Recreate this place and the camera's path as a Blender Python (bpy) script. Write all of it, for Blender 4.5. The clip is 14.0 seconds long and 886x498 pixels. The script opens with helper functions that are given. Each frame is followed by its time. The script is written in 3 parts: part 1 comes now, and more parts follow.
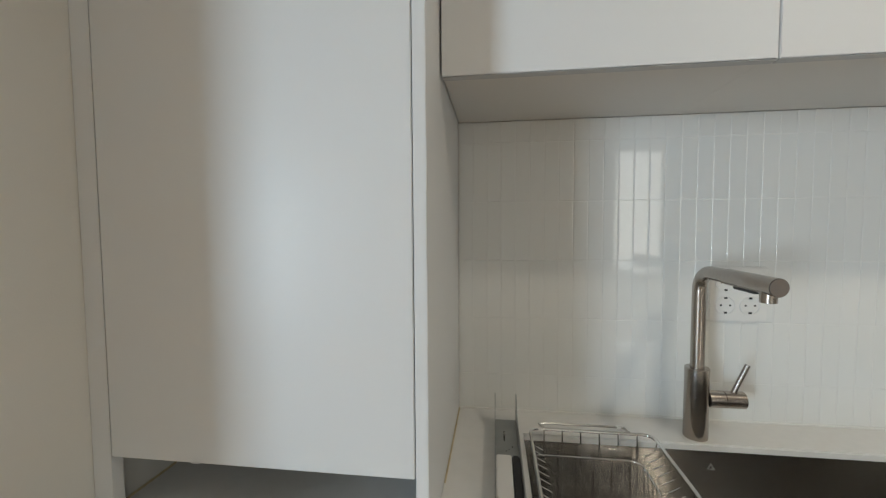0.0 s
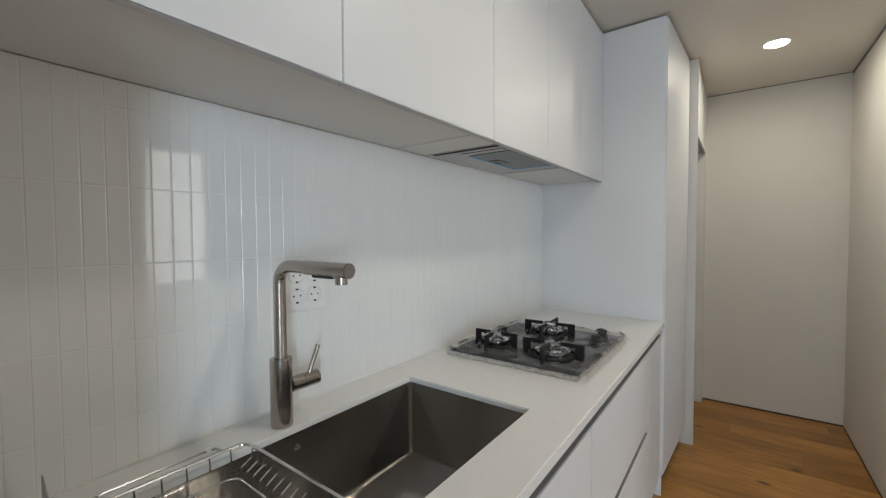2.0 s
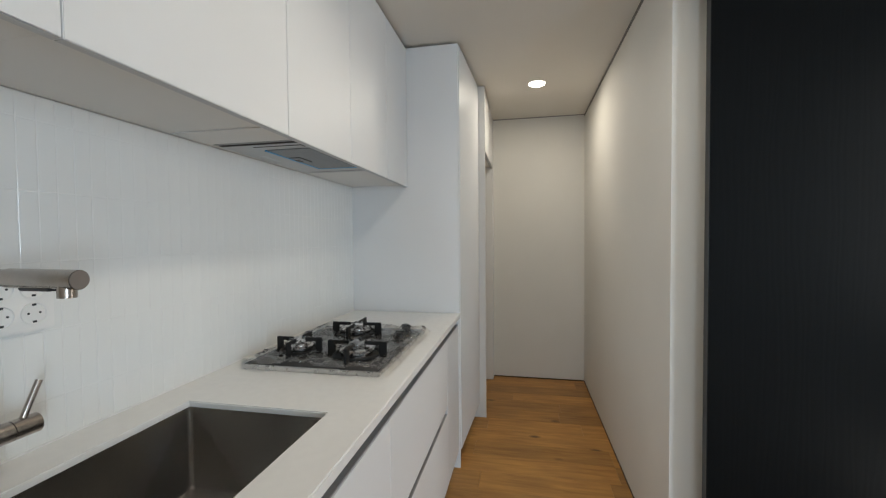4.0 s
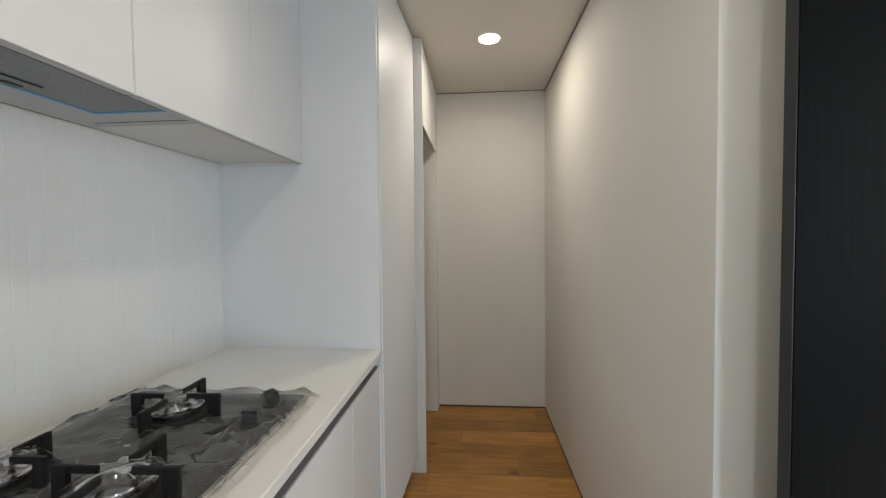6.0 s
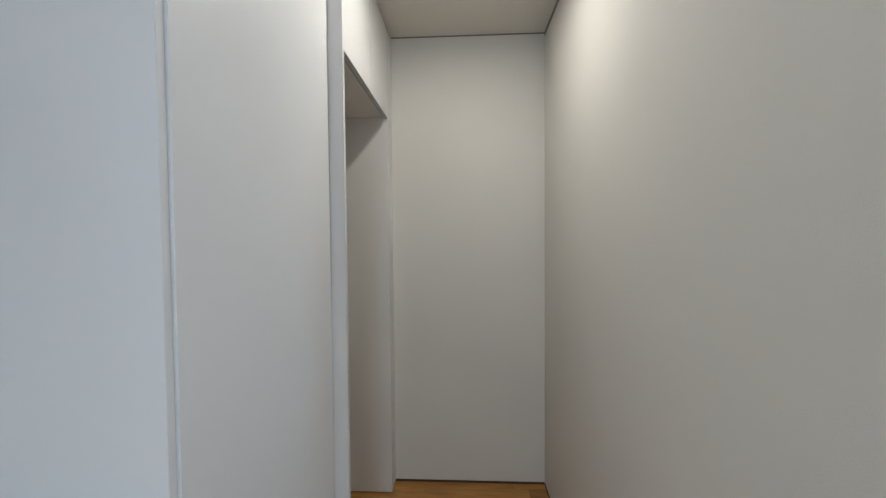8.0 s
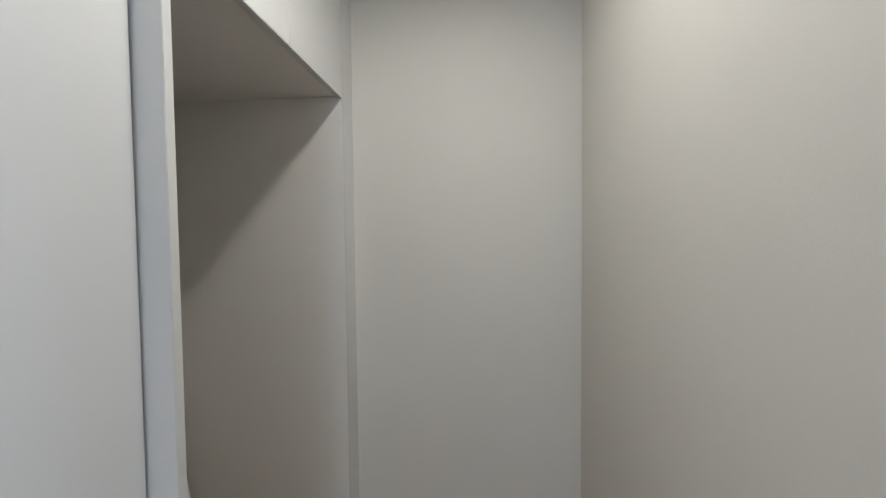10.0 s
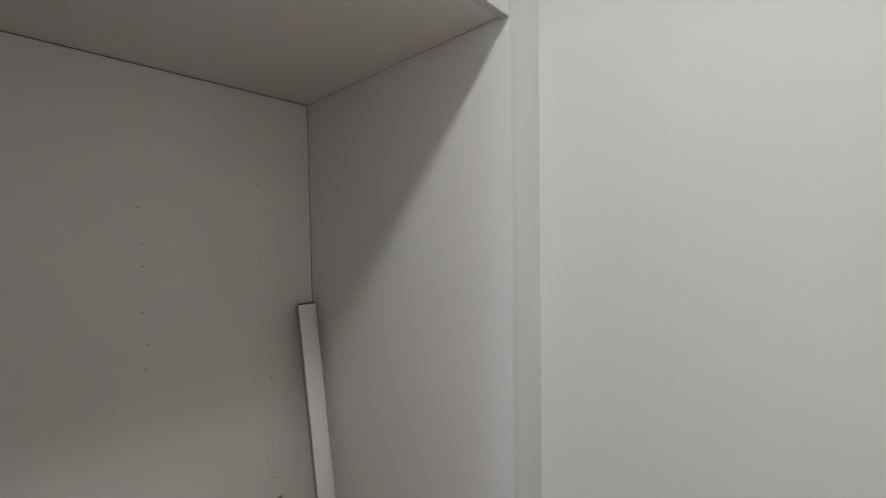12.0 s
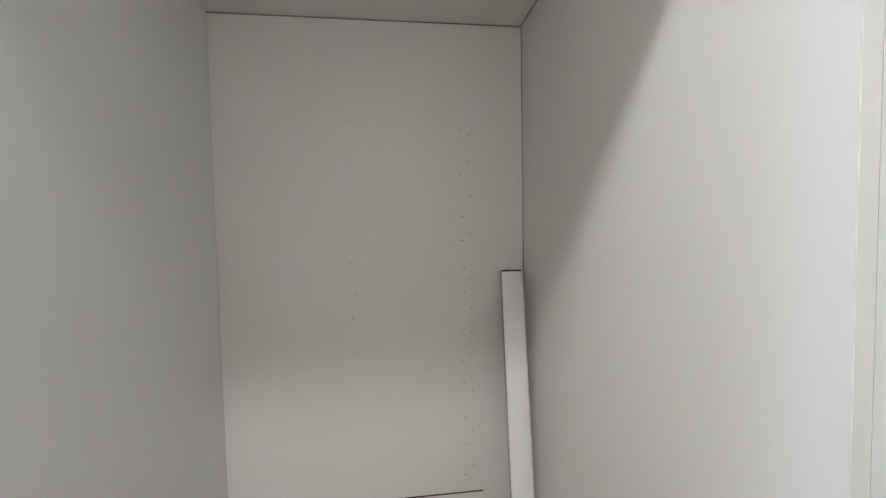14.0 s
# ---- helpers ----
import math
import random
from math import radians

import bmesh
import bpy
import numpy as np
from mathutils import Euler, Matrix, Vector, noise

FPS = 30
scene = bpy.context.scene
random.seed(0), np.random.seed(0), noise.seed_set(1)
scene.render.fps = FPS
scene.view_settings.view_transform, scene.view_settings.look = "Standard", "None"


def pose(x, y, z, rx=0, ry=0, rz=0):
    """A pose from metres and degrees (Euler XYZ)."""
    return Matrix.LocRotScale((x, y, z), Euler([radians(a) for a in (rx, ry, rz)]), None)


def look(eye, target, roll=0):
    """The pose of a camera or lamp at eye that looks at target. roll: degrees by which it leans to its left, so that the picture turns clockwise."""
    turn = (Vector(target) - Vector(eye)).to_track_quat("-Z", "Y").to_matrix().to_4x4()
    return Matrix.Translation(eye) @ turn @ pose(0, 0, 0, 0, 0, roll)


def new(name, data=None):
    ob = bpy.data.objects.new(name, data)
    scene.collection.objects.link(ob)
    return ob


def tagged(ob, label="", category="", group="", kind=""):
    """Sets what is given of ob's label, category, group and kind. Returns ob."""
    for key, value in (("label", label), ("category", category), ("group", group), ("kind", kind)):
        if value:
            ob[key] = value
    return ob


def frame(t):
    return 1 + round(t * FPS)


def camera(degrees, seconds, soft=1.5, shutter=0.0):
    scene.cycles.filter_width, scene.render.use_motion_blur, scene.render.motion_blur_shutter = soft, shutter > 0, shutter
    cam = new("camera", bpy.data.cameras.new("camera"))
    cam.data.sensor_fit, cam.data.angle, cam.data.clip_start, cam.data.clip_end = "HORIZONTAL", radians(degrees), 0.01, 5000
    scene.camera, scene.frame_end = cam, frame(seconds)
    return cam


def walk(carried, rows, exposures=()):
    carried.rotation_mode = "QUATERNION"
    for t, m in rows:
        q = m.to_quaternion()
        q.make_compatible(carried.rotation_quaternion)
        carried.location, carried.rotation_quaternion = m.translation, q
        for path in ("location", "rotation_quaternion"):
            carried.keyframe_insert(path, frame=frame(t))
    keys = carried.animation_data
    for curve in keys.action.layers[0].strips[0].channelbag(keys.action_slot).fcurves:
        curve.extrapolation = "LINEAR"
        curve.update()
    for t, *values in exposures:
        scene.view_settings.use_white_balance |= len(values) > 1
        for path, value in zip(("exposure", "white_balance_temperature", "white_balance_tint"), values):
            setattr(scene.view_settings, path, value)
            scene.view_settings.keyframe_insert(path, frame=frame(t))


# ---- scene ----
cam = camera(96.0, 14.0, soft=1.25)
ROWS = [
    (0.0, pose(0.088, -0.970, 1.298, 86.9, 0.35, 7.4)),
    (0.5, pose(0.055, -0.905, 1.290, 87.5, 0.25, -12.5)),
    (1.0, pose(0.052, -0.883, 1.283, 87.5, 0.2, -28.5)),
    (1.5, pose(0.033, -0.880, 1.274, 87.8, 0.25, -42.6)),
    (2.0, look((0.024, -0.888, 1.268), (1.629, 0.299, 1.201), -0.3)),
    (2.5, look((0.028, -0.907, 1.263), (1.785, 0.048, 1.200), -0.4)),
    (3.0, look((0.033, -0.933, 1.260), (1.884, -0.178, 1.199), -0.4)),
    (3.5, look((0.035, -0.948, 1.261), (1.952, -0.380, 1.200), -0.45)),
    (4.0, look((0.050, -0.944, 1.260), (2.010, -0.551, 1.202), -0.5)),
    (4.2, look((0.075, -0.942, 1.262), (2.045, -0.612, 1.202), -0.5)),
    (5.2, look((0.400, -0.948, 1.267), (2.385, -0.745, 1.203), -0.5)),
    (6.3, look((0.848, -0.957, 1.269), (2.843, -0.821, 1.203), -0.6)),
    (6.5, look((0.928, -0.954, 1.264), (2.924, -0.834, 1.200), -0.6)),
    (7.2, look((1.229, -1.004, 1.260), (3.226, -0.906, 1.195), -0.5)),
    (8.2, pose(1.690, -1.060, 1.295, 88.2, 0.45, -87.0)),
    (9.3, pose(2.092, -1.100, 1.338, 87.95, 0.50, -86.8)),
    (9.5, pose(2.152, -1.102, 1.348, 87.88, 0.54, -86.65)),
    (10.0, pose(2.282, -1.122, 1.421, 87.91, 0.59, -84.82)),
    (10.5, pose(2.433, -1.120, 1.487, 87.77, 0.82, -77.77)),
    (11.0, pose(2.575, -1.120, 1.510, 87.89, 0.63, -69.04)),
    (11.5, pose(2.762, -1.137, 1.505, 87.68, 0.85, -59.18)),
    (12.0, pose(2.917, -1.091, 1.469, 87.91, 0.89, -47.47)),
    (12.5, pose(2.997, -0.993, 1.434, 87.77, 0.90, -37.99)),
    (13.0, pose(3.093, -0.921, 1.410, 87.78, 0.91, -26.58)),
    (13.5, pose(3.149, -0.899, 1.395, 87.05, 0.92, -18.25)),
    (14.0, pose(3.220, -0.929, 1.371, 87.40, 1.10, -7.27)),
]
walk(cam, ROWS, exposures=(
    (0.0, -0.08, 6600, 8), (0.5, -0.12, 6650, 9), (1.0, -0.08, 6700, 9), (1.5, -0.08, 6900, 9), (2.0, -0.1, 6350, 10), (2.5, -0.03, 6150, 10), (3.0, -0.06, 6100, 10), (3.5, -0.05, 6100, 10),
    (4.0, -0.03, 6350, 10), (6.5, 0.02, 6400, 11), (7.2, 0.0, 6050, 10), (9.5, 0.1, 5750, 10), (10.5, 0.15, 5650, 10), (11.0, 0.3, 5600, 10),
    (12.0, 0.4, 5550, 10), (12.5, 0.62, 5500, 10), (13.0, 0.97, 5450, 10), (13.5, 1.12, 5450, 10), (14.0, 1.28, 5450, 10)))


# ---- light ----
world = bpy.data.worlds.new("sky")
scene.world = world
world.use_nodes = True
sky = world.node_tree.nodes.new("ShaderNodeTexSky")
sky.sky_type, sky.sun_disc = "NISHITA", False
sky.sun_elevation, sky.sun_rotation = radians(40), radians(60)
back = world.node_tree.nodes["Background"]
back.inputs["Strength"].default_value = 0.12
world.node_tree.links.new(sky.outputs["Color"], back.inputs["Color"])


def area_lamp(name, m, w, h, watts, colour, shape="RECTANGLE", spread=180):
    data = bpy.data.lights.new(name, "AREA")
    data.shape, data.size, data.size_y = shape, w, h
    data.energy, data.color, data.spread = watts, colour, radians(spread)
    ob = new(name, data)
    ob.matrix_world = m
    return ob


CEIL = 2.30
WARM, SOFT, DAY = (1.0, 0.90, 0.735), (1.0, 0.96, 0.88), (0.655, 0.835, 1.0)
LAMPS = ((2.87, -1.04), (1.04, -1.00))
# The windows are out of view, placed by where daylight and shade fall.
area_lamp("window_daylight", look((-3.50, -5.17, 1.13), (-3.50, 0, 1.13)), 1.3, 1.96, 172, DAY)
area_lamp("window_daylight", look((-5.97, -1.38, 1.25), (0, -1.38, 1.25)), 0.50, 1.75, 40, DAY)
area_lamp("window_daylight", look((1.235, -2.47, 1.41), (1.235, 0, 1.41)), 0.36, 0.96, 4.6, SOFT)
# Added low strip of light, giving the splashback its low bright reflection.
area_lamp("window_daylight", look((1.235, -2.47, 0.29), (1.235, 0, 0.29)), 0.30, 0.08, 1.6, SOFT)
for (lx, ly), watts, spread, size, tone in zip(LAMPS, (4.7, 4.2), (174, 150), (0.10, 0.10), (WARM, WARM)):
    area_lamp("downlight_beam", look((lx, ly, CEIL - 0.012), (lx, ly, 0)), size, size, watts, tone, "DISK", spread)


# ---- materials ----
def material(name, colour, rough=0.5, metal=0.0, vary=0.04, scale=6.0, bump=0.0, bump_scale=200.0, stretch=(1, 1, 1), piece=0.0, rough_vary=0.06):
    m = bpy.data.materials.new(name)
    m.use_nodes = True
    nt = m.node_tree
    n, link = nt.nodes, nt.links.new
    p = n["Principled BSDF"]
    p.inputs["Metallic"].default_value = metal
    tc = n.new("ShaderNodeTexCoord")
    mp = n.new("ShaderNodeMapping")
    mp.inputs["Scale"].default_value = stretch
    link(tc.outputs["Object"], mp.inputs["Vector"])
    big = n.new("ShaderNodeTexNoise")
    big.inputs["Scale"].default_value, big.inputs["Detail"].default_value = scale, 5
    link(mp.outputs["Vector"], big.inputs["Vector"])
    fine = n.new("ShaderNodeTexNoise")
    fine.inputs["Scale"].default_value, fine.inputs["Detail"].default_value = bump_scale, 3
    link(mp.outputs["Vector"], fine.inputs["Vector"])
    val = n.new("ShaderNodeMapRange")
    val.inputs["To Min"].default_value, val.inputs["To Max"].default_value = 1 - vary, 1 + vary
    val.inputs["From Min"].default_value, val.inputs["From Max"].default_value = 0.25, 0.75
    link(big.outputs["Fac"], val.inputs["Value"])
    hsv = n.new("ShaderNodeHueSaturation")
    hsv.inputs["Color"].default_value = (*colour, 1)
    out = val.outputs["Result"]
    if piece:
        info = n.new("ShaderNodeObjectInfo")
        rnd = n.new("ShaderNodeMapRange")
        rnd.inputs["To Min"].default_value, rnd.inputs["To Max"].default_value = 1 - piece, 1 + piece
        link(info.outputs["Random"], rnd.inputs["Value"])
        mul = n.new("ShaderNodeMath")
        mul.operation = "MULTIPLY"
        link(out, mul.inputs[0])
        link(rnd.outputs["Result"], mul.inputs[1])
        out = mul.outputs["Value"]
    link(out, hsv.inputs["Value"])
    link(hsv.outputs["Color"], p.inputs["Base Color"])
    rr = n.new("ShaderNodeMapRange")
    rr.inputs["To Min"].default_value, rr.inputs["To Max"].default_value = max(0.02, rough - rough_vary), min(1, rough + rough_vary)
    link(big.outputs["Fac"], rr.inputs["Value"])
    link(rr.outputs["Result"], p.inputs["Roughness"])
    if bump:
        bp = n.new("ShaderNodeBump")
        bp.inputs["Strength"].default_value, bp.inputs["Distance"].default_value = bump, 0.002
        link(fine.outputs["Fac"], bp.inputs["Height"])
        link(bp.outputs["Normal"], p.inputs["Normal"])
    return m


def oak_material():
    m = material("oak_floor", (0.40, 0.20, 0.075), 0.42, vary=0.12, scale=4, piece=0.2)
    nt = m.node_tree
    n, link = nt.nodes, nt.links.new
    p = n["Principled BSDF"]
    tc = n.new("ShaderNodeTexCoord")
    info = n.new("ShaderNodeObjectInfo")
    off = n.new("ShaderNodeVectorMath")
    off.operation = "MULTIPLY_ADD"
    off.inputs[1].default_value = (1, 1, 1)
    comb = n.new("ShaderNodeCombineXYZ")
    shift = n.new("ShaderNodeMath")
    shift.operation = "MULTIPLY"
    shift.inputs[1].default_value = 37.0
    link(info.outputs["Random"], shift.inputs[0])
    for k in range(3):
        link(shift.outputs[0], comb.inputs[k])
    link(tc.outputs["Object"], off.inputs[0])
    link(comb.outputs[0], off.inputs[2])
    mp = n.new("ShaderNodeMapping")
    mp.inputs["Scale"].default_value = (16, 1.8, 16)
    link(off.outputs[0], mp.inputs["Vector"])
    grain = n.new("ShaderNodeTexNoise")
    grain.inputs["Scale"].default_value, grain.inputs["Detail"].default_value, grain.inputs["Distortion"].default_value = 2.2, 8, 0.6
    link(mp.outputs[0], grain.inputs["Vector"])
    ramp = n.new("ShaderNodeValToRGB")
    ramp.color_ramp.elements[0].position, ramp.color_ramp.elements[0].color = 0.22, (0.265, 0.115, 0.023, 1)
    ramp.color_ramp.elements[1].position, ramp.color_ramp.elements[1].color = 0.80, (0.53, 0.275, 0.072, 1)
    link(grain.outputs["Fac"], ramp.inputs["Fac"])
    knots = n.new("ShaderNodeTexVoronoi")
    mp2 = n.new("ShaderNodeMapping")
    mp2.inputs["Scale"].default_value = (4.5, 2.2, 4.5)
    link(off.outputs[0], mp2.inputs["Vector"])
    link(mp2.outputs[0], knots.inputs["Vector"])
    knots.inputs["Scale"].default_value = 1.0
    kr = n.new("ShaderNodeValToRGB")
    kr.color_ramp.elements[0].position, kr.color_ramp.elements[0].color = 0.03, (0.22, 0.2, 0.18, 1)
    kr.color_ramp.elements[1].position, kr.color_ramp.elements[1].color = 0.10, (1, 1, 1, 1)
    link(knots.outputs["Distance"], kr.inputs["Fac"])
    mix = n.new("ShaderNodeMix")
    mix.data_type, mix.blend_type = "RGBA", "MULTIPLY"
    mix.inputs["Factor"].default_value = 1.0
    link(ramp.outputs["Color"], mix.inputs["A"])
    link(kr.outputs["Color"], mix.inputs["B"])
    hsv = [q for q in n if q.type == "HUE_SAT"][0]
    link(mix.outputs["Result"], hsv.inputs["Color"])
    bp = n.new("ShaderNodeBump")
    bp.inputs["Strength"].default_value, bp.inputs["Distance"].default_value = 0.15, 0.001
    link(grain.outputs["Fac"], bp.inputs["Height"])
    link(bp.outputs["Normal"], p.inputs["Normal"])
    return m


def black_veneer_material():
    m = material("black_oak_veneer", (0.0038, 0.0045, 0.005), 0.55, vary=0.1, scale=3)
    nt = m.node_tree
    n, link = nt.nodes, nt.links.new
    p = n["Principled BSDF"]
    tc = n.new("ShaderNodeTexCoord")
    mp = n.new("ShaderNodeMapping")
    mp.inputs["Scale"].default_value = (1, 9, 0.9)
    link(tc.outputs["Object"], mp.inputs["Vector"])
    wave = n.new("ShaderNodeTexWave")
    wave.bands_direction = "Y"
    wave.inputs["Scale"].default_value, wave.inputs["Distortion"].default_value = 1.6, 14
    p.inputs["Specular IOR Level"].default_value = 0.07
    wave.inputs["Detail"].default_value, wave.inputs["Detail Scale"].default_value = 4, 1.2
    link(mp.outputs[0], wave.inputs["Vector"])
    bp = n.new("ShaderNodeBump")
    bp.inputs["Strength"].default_value, bp.inputs["Distance"].default_value = 0.07, 0.002
    link(wave.outputs["Fac"], bp.inputs["Height"])
    link(bp.outputs["Normal"], p.inputs["Normal"])
    return m


def film_material():
    m = bpy.data.materials.new("clear_plastic_film")
    m.use_nodes = True
    nt = m.node_tree
    n, link = nt.nodes, nt.links.new
    clear = n.new("ShaderNodeBsdfTransparent")
    clear.inputs["Color"].default_value = (0.995, 0.995, 0.995, 1)
    gloss = n.new("ShaderNodeBsdfGlossy")
    gloss.inputs["Roughness"].default_value = 0.03
    # Whitish diffuse colour paints glints along the creases, over a faint even haze.
    glint_white = n.new("ShaderNodeBsdfDiffuse")
    glint_white.inputs["Color"].default_value = (0.8, 0.8, 0.82, 1)
    fres = n.new("ShaderNodeFresnel")
    fres.inputs["IOR"].default_value = 1.38
    m1 = n.new("ShaderNodeMixShader")
    tc = n.new("ShaderNodeTexCoord")
    total = None
    warp = n.new("ShaderNodeTexNoise")
    warp.inputs["Scale"].default_value, warp.inputs["Detail"].default_value = 9.0, 2
    link(tc.outputs["Object"], warp.inputs["Vector"])
    bend = n.new("ShaderNodeVectorMath")
    bend.operation = "MULTIPLY_ADD"
    bend.inputs[1].default_value = (0.16, 0.16, 0.0)
    link(warp.outputs["Color"], bend.inputs[0])
    link(tc.outputs["Object"], bend.inputs[2])
    for scale, width in ((8.0, 0.0005), (15.0, 0.0003)):
        fold = n.new("ShaderNodeTexVoronoi")
        fold.voronoi_dimensions, fold.feature = "2D", "DISTANCE_TO_EDGE"
        fold.inputs["Scale"].default_value = scale
        link(bend.outputs[0], fold.inputs["Vector"])
        cmp = n.new("ShaderNodeMath")
        cmp.operation = "LESS_THAN"
        cmp.inputs[1].default_value = width * scale
        link(fold.outputs["Distance"], cmp.inputs[0])
        if total is None:
            total = cmp
        else:
            both = n.new("ShaderNodeMath")
            both.operation = "MAXIMUM"
            link(total.outputs[0], both.inputs[0])
            link(cmp.outputs[0], both.inputs[1])
            total = both
    patch = n.new("ShaderNodeTexNoise")
    patch.inputs["Scale"].default_value = 13.0
    link(tc.outputs["Object"], patch.inputs["Vector"])
    where = n.new("ShaderNodeMapRange")
    where.inputs["From Min"].default_value, where.inputs["From Max"].default_value = 0.42, 0.50
    link(patch.outputs["Fac"], where.inputs["Value"])
    some = n.new("ShaderNodeMath")
    some.operation = "MULTIPLY"
    link(total.outputs[0], some.inputs[0])
    link(where.outputs["Result"], some.inputs[1])
    total = some
    amount = n.new("ShaderNodeMath")
    amount.operation = "MULTIPLY_ADD"
    amount.inputs[1].default_value, amount.inputs[2].default_value = 0.5, 0.025
    link(total.outputs[0], amount.inputs[0])
    link(amount.outputs[0], m1.inputs["Fac"])
    link(clear.outputs[0], m1.inputs[1])
    link(glint_white.outputs[0], m1.inputs[2])
    m2 = n.new("ShaderNodeMixShader")
    link(fres.outputs[0], m2.inputs["Fac"])
    link(m1.outputs[0], m2.inputs[1])
    link(gloss.outputs[0], m2.inputs[2])
    link(m2.outputs[0], n["Material Output"].inputs["Surface"])
    return m


def glow_material(name, colour, strength):
    m = bpy.data.materials.new(name)
    m.use_nodes = True
    p = m.node_tree.nodes["Principled BSDF"]
    p.inputs["Base Color"].default_value = (0.9, 0.9, 0.9, 1)
    p.inputs["Emission Color"].default_value = (*colour, 1)
    p.inputs["Emission Strength"].default_value = strength
    return m


def glass_material():
    m = bpy.data.materials.new("window_glass")
    m.use_nodes = True
    p = m.node_tree.nodes["Principled BSDF"]
    p.inputs["Roughness"].default_value = 0.02
    p.inputs["Transmission Weight"].default_value = 1.0
    p.inputs["IOR"].default_value = 1.45
    return m


M_PAINT = material("wall_paper_white", (0.74, 0.72, 0.672), 0.75, vary=0.02, scale=2.5, bump=0.12, bump_scale=420)
M_CEIL = material("ceiling_paper", (0.72, 0.69, 0.64), 0.85, vary=0.02, scale=2, bump=0.15, bump_scale=300)
M_LAM = material("matt_white_laminate", (0.76, 0.76, 0.76), 0.42, vary=0.012, scale=3, bump=0.03, bump_scale=500)
M_LAM_RAW = material("white_melamine_board", (0.74, 0.725, 0.70), 0.5, vary=0.015, scale=3, bump=0.04, bump_scale=500)
M_EDGE = material("grey_edge_band", (0.56, 0.57, 0.58), 0.5, vary=0.03)
M_QUARTZ = material("white_quartz", (0.83, 0.82, 0.80), 0.22, vary=0.02, scale=40, bump=0.01)
M_TILE = material("glazed_white_tile", (0.80, 0.80, 0.78), 0.045, vary=0.02, scale=9, bump=0.03, bump_scale=14, piece=0.006, rough_vary=0.02)
M_GROUT = material("white_grout", (0.79, 0.785, 0.765), 0.85, vary=0.05, scale=30, bump=0.2)
M_STEEL = material("brushed_sink_steel", (0.36, 0.365, 0.38), 0.12, 1.0, vary=0.06, scale=30, bump=0.05, bump_scale=260, stretch=(0.05, 0.05, 1))
M_FAUCET = material("brushed_nickel", (0.42, 0.38, 0.345), 0.24, 1.0, vary=0.05, scale=60, bump=0.05, bump_scale=350, stretch=(1, 1, 0.05))
M_CAP = material("dull_nickel_cap", (0.20, 0.17, 0.15), 0.55, 0.3, vary=0.05, scale=60)
M_CHROME = material("chrome_wire", (0.72, 0.71, 0.69), 0.16, 1.0, vary=0.03)
M_ZINC = material("galvanised_steel", (0.42, 0.43, 0.43), 0.45, 0.8, vary=0.12, scale=25)
M_ALU = material("anodised_grey_channel", (0.33, 0.33, 0.33), 0.42, 0.2, vary=0.03)
M_IRON = material("black_cast_iron", (0.004, 0.004, 0.0044), 0.65, vary=0.2, scale=60, bump=0.2)
M_HOB = material("brushed_hob_steel", (0.60, 0.60, 0.60), 0.28, 1.0, vary=0.06, scale=40, bump=0.03)
M_HOBTOP = material("dark_hob_top", (0.10, 0.10, 0.102), 0.2, vary=0.1, scale=20)
M_BURNER = material("polished_burner", (0.60, 0.58, 0.57), 0.22, 1.0, vary=0.1, scale=50)
M_BLACK = material("black_plastic", (0.015, 0.016, 0.018), 0.4, vary=0.1)
M_WHITEP = material("white_plastic", (0.80, 0.79, 0.77), 0.3, vary=0.01)
M_DARK = material("dark_gap", (0.03, 0.026, 0.022), 0.8, vary=0.1)
M_BROWN = material("brown_floor_edge", (0.07, 0.04, 0.022), 0.7, vary=0.15)
M_REVEAL = material("grey_reveal", (0.22, 0.21, 0.19), 0.7, vary=0.1, scale=20)
M_HOOD = material("hood_grey_metal", (0.50, 0.50, 0.50), 0.4, 0.7, vary=0.05, scale=30)
M_MESH = material("hood_filter_mesh", (0.26, 0.27, 0.28), 0.5, 0.6, vary=0.3, scale=220, bump=0.4, bump_scale=400)
M_BLUE = material("blue_protective_film", (0.02, 0.32, 0.62), 0.3, vary=0.08)


def brush(m, colour, share):
    """Adds the long highlight of a brushed finish, drawn out across the brush lines."""
    n, link = m.node_tree.nodes, m.node_tree.links.new
    g = n.new("ShaderNodeBsdfAnisotropic")
    g.inputs["Color"].default_value = (*colour, 1)
    g.inputs["Roughness"].default_value, g.inputs["Anisotropy"].default_value = 0.27, 0.88
    t = n.new("ShaderNodeTangent")
    t.direction_type, t.axis = "RADIAL", "Z"
    link(t.outputs[0], g.inputs["Tangent"])
    mix = n.new("ShaderNodeMixShader")
    mix.inputs["Fac"].default_value = share
    link(n["Principled BSDF"].outputs[0], mix.inputs[1])
    link(g.outputs[0], mix.inputs[2])
    link(mix.outputs[0], n["Material Output"].inputs["Surface"])


brush(M_STEEL, (0.53, 0.485, 0.425), 0.45)
M_OAK = oak_material()
M_VENEER = black_veneer_material()
M_FILM = film_material()
M_GLOW = glow_material("downlight_diffuser", (1.0, 0.94, 0.84), 14.0)
M_GLASS = glass_material()
M_STAIN = material("yellowed_sealant", (0.62, 0.52, 0.34), 0.6, vary=0.2, scale=40)


